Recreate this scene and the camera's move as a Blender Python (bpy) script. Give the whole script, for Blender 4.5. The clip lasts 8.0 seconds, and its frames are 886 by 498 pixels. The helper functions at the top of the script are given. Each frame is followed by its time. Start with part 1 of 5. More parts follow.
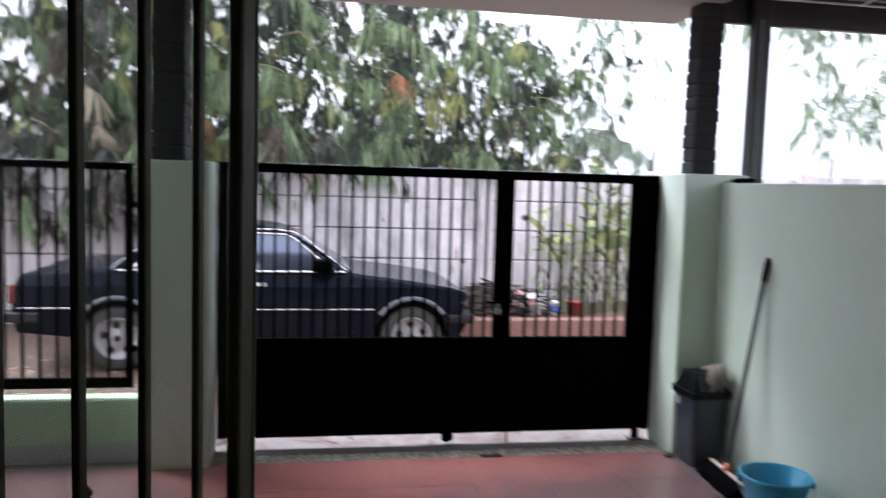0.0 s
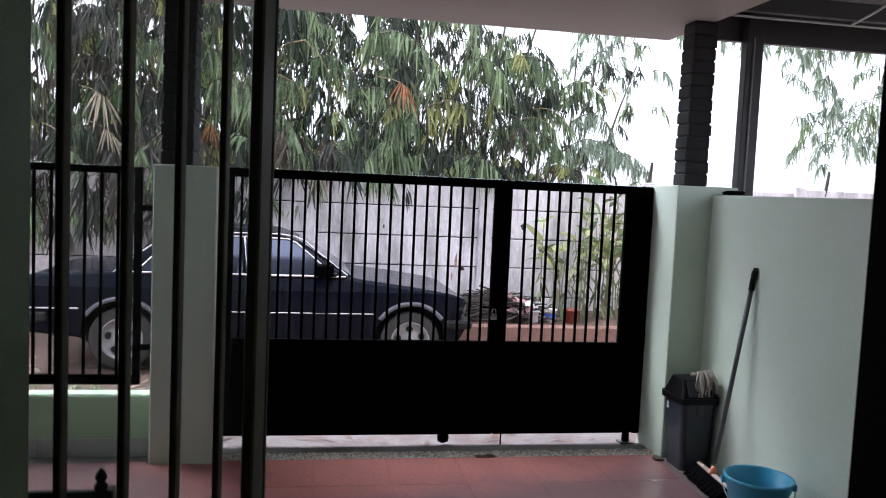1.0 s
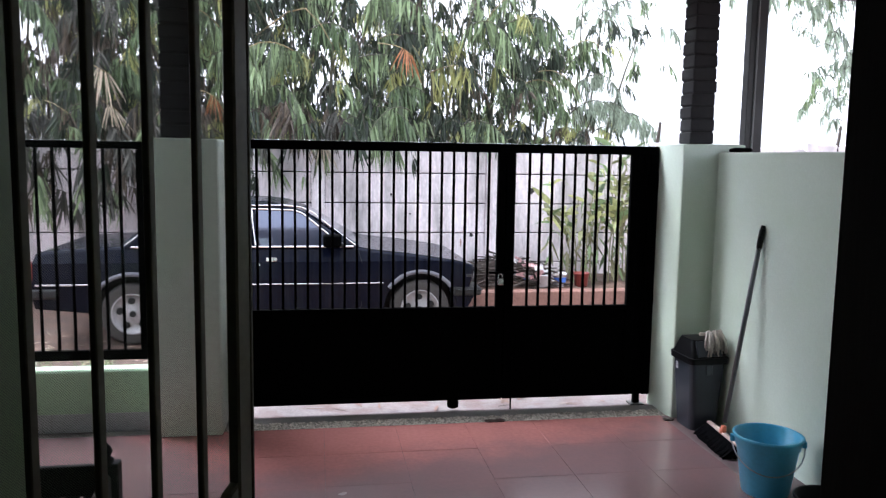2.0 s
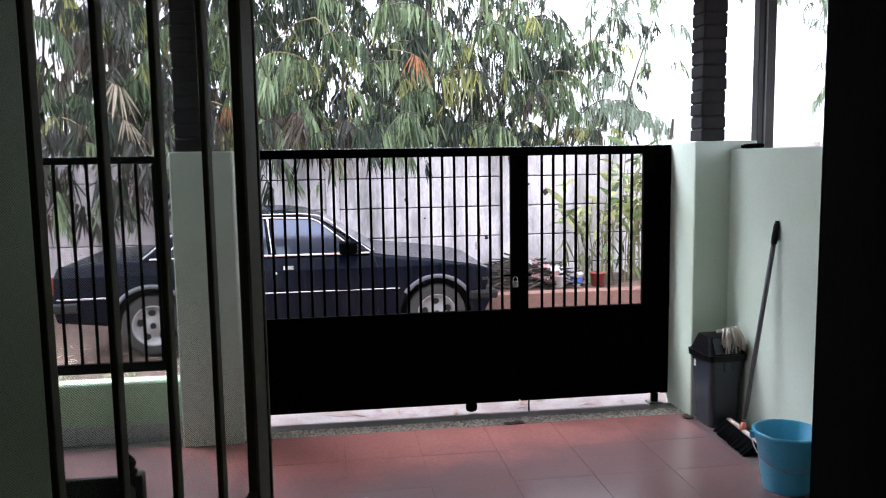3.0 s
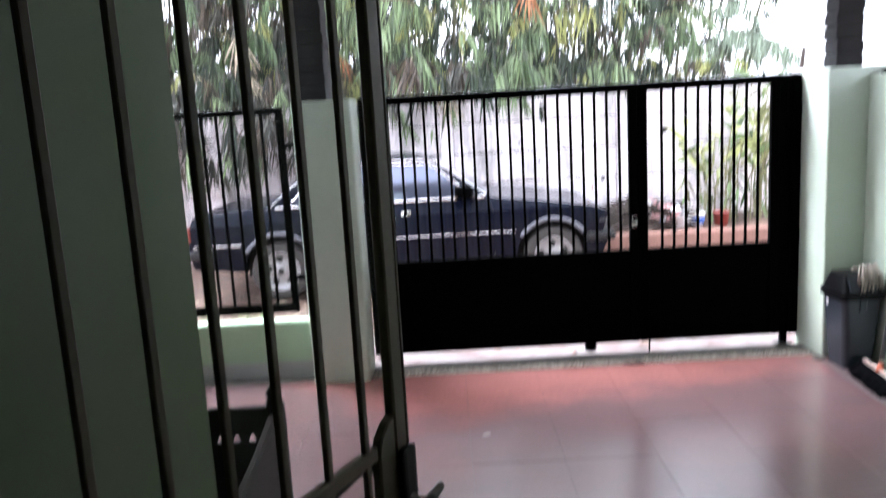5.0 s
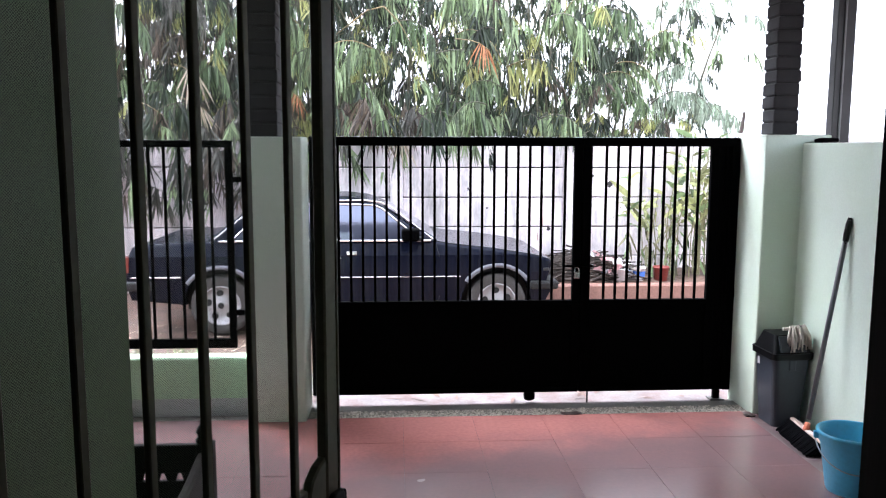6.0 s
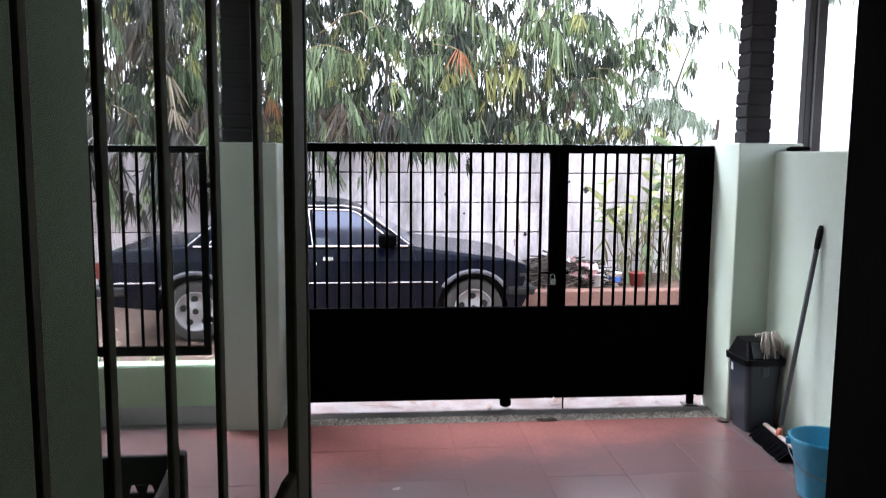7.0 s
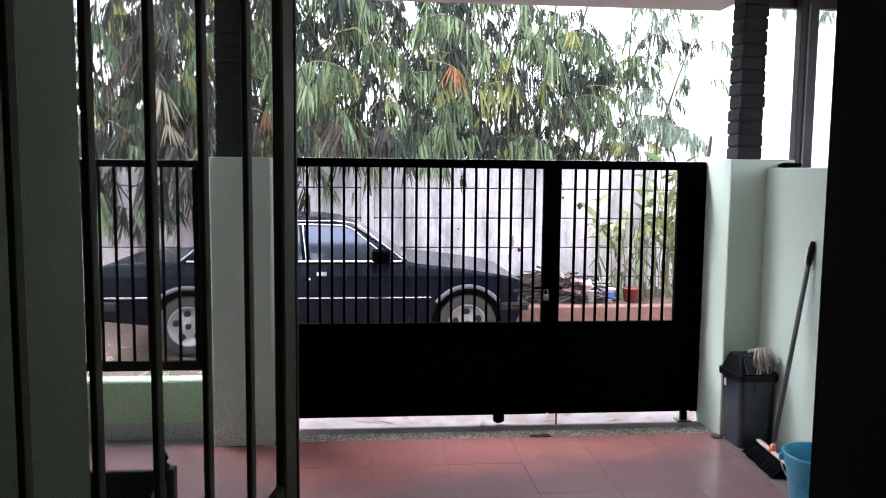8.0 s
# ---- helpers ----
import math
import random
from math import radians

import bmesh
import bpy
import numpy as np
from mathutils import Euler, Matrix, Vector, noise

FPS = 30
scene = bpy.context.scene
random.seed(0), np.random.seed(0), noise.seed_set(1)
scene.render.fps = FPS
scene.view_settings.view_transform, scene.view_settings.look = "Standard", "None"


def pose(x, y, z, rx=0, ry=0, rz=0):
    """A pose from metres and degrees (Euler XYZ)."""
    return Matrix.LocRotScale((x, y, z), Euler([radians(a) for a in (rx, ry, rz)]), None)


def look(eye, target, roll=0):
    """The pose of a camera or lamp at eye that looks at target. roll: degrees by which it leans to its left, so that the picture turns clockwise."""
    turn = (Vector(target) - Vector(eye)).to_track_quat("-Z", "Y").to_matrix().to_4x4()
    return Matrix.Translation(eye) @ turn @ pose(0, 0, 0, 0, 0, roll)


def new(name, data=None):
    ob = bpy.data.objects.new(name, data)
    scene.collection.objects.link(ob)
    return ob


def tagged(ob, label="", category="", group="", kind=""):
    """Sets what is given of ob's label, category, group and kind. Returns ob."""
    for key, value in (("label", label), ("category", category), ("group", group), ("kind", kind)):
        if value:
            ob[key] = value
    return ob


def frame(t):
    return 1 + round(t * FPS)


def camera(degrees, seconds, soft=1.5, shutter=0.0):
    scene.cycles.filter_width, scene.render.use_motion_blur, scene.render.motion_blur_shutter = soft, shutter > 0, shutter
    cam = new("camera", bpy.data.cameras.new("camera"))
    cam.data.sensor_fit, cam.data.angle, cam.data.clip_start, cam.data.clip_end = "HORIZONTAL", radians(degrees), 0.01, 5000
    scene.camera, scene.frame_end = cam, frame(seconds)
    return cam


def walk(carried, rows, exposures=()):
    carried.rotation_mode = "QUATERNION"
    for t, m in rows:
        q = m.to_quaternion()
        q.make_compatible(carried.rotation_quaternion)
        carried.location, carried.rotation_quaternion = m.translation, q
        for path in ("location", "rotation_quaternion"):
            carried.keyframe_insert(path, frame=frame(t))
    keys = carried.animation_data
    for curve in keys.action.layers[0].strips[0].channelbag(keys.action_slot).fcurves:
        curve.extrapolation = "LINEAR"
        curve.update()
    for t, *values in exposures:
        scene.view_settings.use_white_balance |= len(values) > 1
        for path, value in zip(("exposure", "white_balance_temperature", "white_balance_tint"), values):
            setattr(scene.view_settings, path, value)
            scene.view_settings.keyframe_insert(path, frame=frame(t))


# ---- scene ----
PATH = [
    (0.0, -0.0290, 0.1581, 1.5479, -9.787, -4.798, -1.723),
    (0.1, -0.0379, 0.1324, 1.5465, -11.252, -5.190, -1.715),
    (0.2, -0.0468, 0.1067, 1.5451, -11.803, -5.407, -1.708),
    (0.3, -0.0556, 0.0809, 1.5438, -11.173, -5.091, -1.700),
    (0.4, -0.0645, 0.0552, 1.5424, -9.716, -5.327, -1.693),
    (0.5, -0.0734, 0.0295, 1.5410, -9.433, -5.264, -1.685),
    (0.6, -0.0669, 0.0263, 1.5425, -9.633, -4.920, -1.863),
    (0.7, -0.0604, 0.0230, 1.5440, -9.187, -4.758, -2.042),
    (0.8, -0.0539, 0.0198, 1.5454, -9.532, -4.873, -2.220),
    (0.9, -0.0474, 0.0165, 1.5469, -9.635, -4.443, -2.399),
    (1.0, -0.0409, 0.0133, 1.5484, -9.671, -4.226, -2.577),
    (1.1, -0.0333, 0.0195, 1.5472, -9.531, -4.394, -2.410),
    (1.2, -0.0257, 0.0257, 1.5460, -9.797, -4.626, -2.244),
    (1.3, -0.0181, 0.0319, 1.5449, -10.105, -5.164, -2.077),
    (1.4, -0.0105, 0.0381, 1.5437, -10.536, -5.940, -1.911),
    (1.5, -0.0029, 0.0443, 1.5425, -10.598, -6.285, -1.744),
    (1.6, -0.0015, 0.0418, 1.5427, -10.414, -6.684, -1.568),
    (1.7, -0.0001, 0.0393, 1.5429, -10.268, -6.859, -1.392),
    (1.8, 0.0013, 0.0369, 1.5431, -10.203, -6.850, -1.216),
    (1.9, 0.0027, 0.0344, 1.5433, -9.773, -6.747, -1.040),
    (2.0, 0.0041, 0.0319, 1.5435, -8.979, -6.626, -0.864),
    (2.1, 0.0043, 0.0296, 1.5429, -8.810, -6.385, -0.960),
    (2.2, 0.0045, 0.0273, 1.5422, -8.580, -6.230, -1.055),
    (3.3, 0.0179, -0.0027, 1.5600, -7.657, -6.470, 1.535),
    (3.4, 0.0189, -0.0052, 1.5572, -7.445, -6.365, 1.613),
    (3.5, 0.0199, -0.0077, 1.5544, -7.247, -6.296, 1.692),
    (3.6, 0.0181, -0.0101, 1.5534, -7.437, -6.886, 1.631),
    (3.7, 0.0162, -0.0125, 1.5524, -8.265, -8.592, 1.570),
    (3.8, 0.0144, -0.0150, 1.5514, -7.830, -8.818, 1.508),
    (3.9, 0.0125, -0.0174, 1.5504, -7.355, -9.004, 1.447),
    (4.0, 0.0107, -0.0198, 1.5494, -7.122, -9.237, 1.386),
    (4.1, 0.0118, -0.0241, 1.5479, -6.268, -9.411, 1.874),
    (4.2, 0.0130, -0.0284, 1.5463, -4.686, -10.172, 2.361),
    (4.3, 0.0141, -0.0327, 1.5448, -4.542, -10.738, 2.849),
    (4.4, 0.0153, -0.0370, 1.5432, -3.147, -11.067, 3.336),
    (4.5, 0.0164, -0.0413, 1.5417, -1.523, -11.509, 3.824),
    (4.6, 0.0126, -0.0387, 1.5420, -1.661, -11.529, 3.711),
    (4.7, 0.0087, -0.0360, 1.5423, -1.412, -12.260, 3.598),
    (4.8, 0.0049, -0.0334, 1.5425, 0.070, -11.709, 3.485),
    (4.9, 0.0010, -0.0307, 1.5428, 0.127, -10.861, 3.372),
    (5.0, -0.0028, -0.0281, 1.5431, 0.046, -10.096, 3.259),
    (5.1, -0.0036, -0.0302, 1.5476, -1.035, -7.737, 2.384),
    (5.2, -0.0045, -0.0324, 1.5521, -1.644, -7.286, 1.509),
    (6.3, 0.0053, -0.0369, 1.5465, -3.921, -7.062, -0.089),
    (6.4, 0.0067, -0.0327, 1.5463, -4.294, -7.450, 0.044),
    (6.5, 0.0081, -0.0285, 1.5462, -4.571, -7.730, 0.177),
    (6.6, 0.0085, -0.0287, 1.5492, -4.878, -8.039, 0.061),
    (6.7, 0.0088, -0.0289, 1.5523, -5.098, -7.967, -0.055),
    (6.8, 0.0092, -0.0292, 1.5553, -4.994, -7.533, -0.171),
    (6.9, 0.0095, -0.0294, 1.5584, -4.931, -7.138, -0.287),
    (7.0, 0.0099, -0.0296, 1.5614, -5.027, -6.782, -0.403),
    (7.1, 0.0107, -0.0299, 1.5610, -5.028, -6.375, -0.450),
    (7.2, 0.0115, -0.0302, 1.5605, -5.091, -6.087, -0.498),
    (7.3, 0.0123, -0.0306, 1.5601, -5.176, -5.901, -0.545),
    (7.4, 0.0131, -0.0309, 1.5596, -5.243, -5.855, -0.593),
    (7.5, 0.0139, -0.0312, 1.5592, -5.290, -5.790, -0.640),
    (8.0, 0.0179, -0.0327, 1.5570, -5.395, -5.629, -0.575),
]
cam = camera(58.48, 8.0, soft=1.1, shutter=0.6)
walk(cam, [(t, pose(x, y, z, 90 + p, r, w)) for t, x, y, z, w, p, r in PATH],
     exposures=[(t, e, 5800, 13) for t, e in ((0.0, 2.20), (0.5, 1.88), (1.0, 1.96), (2.0, 2.30), (3.5, 2.47), (4.0, 2.57), (4.5, 2.88), (5.2, 3.22), (6.5, 2.75), (8.0, 2.6))])

# ---- light: a rainy, evenly overcast day ----
SUN_EL, SUN_AZ = radians(55), radians(-57)
world = bpy.data.worlds.new("overcast_sky")
scene.world = world
world.use_nodes = True
wn = world.node_tree
wn.nodes.clear()
w_out = wn.nodes.new("ShaderNodeOutputWorld")
w_bg = wn.nodes.new("ShaderNodeBackground")
w_sky = wn.nodes.new("ShaderNodeTexSky")
w_sky.sky_type = "NISHITA"
w_sky.sun_disc = False
w_sky.sun_elevation, w_sky.sun_rotation = SUN_EL, SUN_AZ % (2 * math.pi)
w_sky.dust_density, w_sky.air_density, w_sky.ozone_density = 4.0, 1.0, 1.0
w_hsv = wn.nodes.new("ShaderNodeHueSaturation")
w_hsv.inputs["Saturation"].default_value = 0.10
wn.links.new(w_sky.outputs[0], w_hsv.inputs["Color"])
w_mix = wn.nodes.new("ShaderNodeMix")
w_mix.data_type = "RGBA"
w_mix.inputs["Factor"].default_value = 0.5
w_mix.inputs["B"].default_value = (4.0, 4.0, 4.1, 1)
wn.links.new(w_hsv.outputs[0], w_mix.inputs["A"])
wn.links.new(w_mix.outputs["Result"], w_bg.inputs["Color"])
w_bg.inputs["Strength"].default_value = 0.15
wn.links.new(w_bg.outputs[0], w_out.inputs["Surface"])
sun = new("sun", bpy.data.lights.new("sun", "SUN"))
sun.data.energy, sun.data.angle, sun.data.color = 1.45, radians(32), (1.0, 0.985, 0.96)
sun.matrix_world = look((30 * math.sin(SUN_AZ) * math.cos(SUN_EL), 30 * math.cos(SUN_AZ) * math.cos(SUN_EL), 30 * math.sin(SUN_EL)), (0, 0, 0))


# ---- materials ----
def mat(name, color, rough=0.6, metal=0.0, var=0.12, scale=6.0, fine=60.0, bump=0.15, bump_dist=0.002,
        stain=None, stain_amt=0.0, stain_scale=1.5, coat=0.0, spec=0.5, island=0.0, random_obj=0.0, rough_var=0.1, stretch=(1, 1, 1), placed=False):
    m = bpy.data.materials.new(name)
    m.use_nodes = True
    n, l = m.node_tree.nodes, m.node_tree.links
    b = n["Principled BSDF"]
    b.inputs["Metallic"].default_value = metal
    b.inputs["Coat Weight"].default_value = coat
    b.inputs["Coat Roughness"].default_value = 0.08
    b.inputs["Specular IOR Level"].default_value = spec
    tc = n.new("ShaderNodeTexCoord")
    mp = n.new("ShaderNodeMapping")
    mp.inputs["Scale"].default_value = stretch
    l.new(n.new("ShaderNodeNewGeometry").outputs["Position"] if placed else tc.outputs["Object"], mp.inputs["Vector"])
    big = n.new("ShaderNodeTexNoise")
    big.inputs["Scale"].default_value, big.inputs["Detail"].default_value = scale, 5
    l.new(mp.outputs[0], big.inputs["Vector"])
    small = n.new("ShaderNodeTexNoise")
    small.inputs["Scale"].default_value, small.inputs["Detail"].default_value = fine, 4
    l.new(mp.outputs[0], small.inputs["Vector"])
    add = n.new("ShaderNodeMath")
    add.operation = "ADD"
    l.new(big.outputs["Fac"], add.inputs[0])
    l.new(small.outputs["Fac"], add.inputs[1])
    last = add.outputs[0]
    if island or random_obj:
        src = n.new("ShaderNodeNewGeometry").outputs["Random Per Island"] if island else n.new("ShaderNodeObjectInfo").outputs["Random"]
        mul = n.new("ShaderNodeMath")
        mul.operation = "MULTIPLY_ADD"
        l.new(src, mul.inputs[0])
        mul.inputs[1].default_value = (island or random_obj) * 2
        l.new(last, mul.inputs[2])
        sub = n.new("ShaderNodeMath")
        sub.operation = "SUBTRACT"
        l.new(mul.outputs[0], sub.inputs[0])
        sub.inputs[1].default_value = island or random_obj
        last = sub.outputs[0]
    mr = n.new("ShaderNodeMapRange")
    mr.inputs["From Min"].default_value, mr.inputs["From Max"].default_value = 0.5, 1.5
    mr.inputs["To Min"].default_value, mr.inputs["To Max"].default_value = 1 - 2 * var, 1 + 2 * var
    l.new(last, mr.inputs["Value"])
    mx = n.new("ShaderNodeMix")
    mx.data_type, mx.blend_type = "RGBA", "MULTIPLY"
    mx.inputs["Factor"].default_value = 1
    mx.inputs["A"].default_value = (*color, 1)
    l.new(mr.outputs[0], mx.inputs["B"])
    col = mx.outputs["Result"]
    if stain:
        sn = n.new("ShaderNodeTexNoise")
        sn.inputs["Scale"].default_value, sn.inputs["Detail"].default_value = stain_scale, 7
        sn.inputs["Roughness"].default_value = 0.65
        l.new(mp.outputs[0], sn.inputs["Vector"])
        rp = n.new("ShaderNodeMapRange")
        rp.inputs["From Min"].default_value, rp.inputs["From Max"].default_value = 0.45, 0.7
        rp.inputs["To Max"].default_value = stain_amt
        l.new(sn.outputs["Fac"], rp.inputs["Value"])
        sx = n.new("ShaderNodeMix")
        sx.data_type = "RGBA"
        l.new(rp.outputs[0], sx.inputs["Factor"])
        l.new(col, sx.inputs["A"])
        sx.inputs["B"].default_value = (*stain, 1)
        col = sx.outputs["Result"]
    l.new(col, b.inputs["Base Color"])
    rr = n.new("ShaderNodeMapRange")
    rr.inputs["From Min"].default_value, rr.inputs["From Max"].default_value = 0.3, 0.7
    rr.inputs["To Min"].default_value, rr.inputs["To Max"].default_value = max(0.02, rough - rough_var), min(1, rough + rough_var)
    l.new(big.outputs["Fac"], rr.inputs["Value"])
    l.new(rr.outputs[0], b.inputs["Roughness"])
    if bump:
        bp = n.new("ShaderNodeBump")
        bp.inputs["Strength"].default_value, bp.inputs["Distance"].default_value = bump, bump_dist
        l.new(small.outputs["Fac"], bp.inputs["Height"])
        l.new(bp.outputs[0], b.inputs["Normal"])
    return m


def leafy(name, color, var):
    m = mat(name, color, 0.36, var=0.32, scale=3, fine=30, bump=0, island=var)
    n, l = m.node_tree.nodes, m.node_tree.links
    b = n["Principled BSDF"]
    src = b.inputs["Base Color"].links[0].from_socket
    tr = n.new("ShaderNodeBsdfTranslucent")
    l.new(src, tr.inputs["Color"])
    mix = n.new("ShaderNodeMixShader")
    mix.inputs[0].default_value = 0.35
    l.new(b.outputs[0], mix.inputs[1])
    l.new(tr.outputs[0], mix.inputs[2])
    l.new(mix.outputs[0], n["Material Output"].inputs["Surface"])
    return m


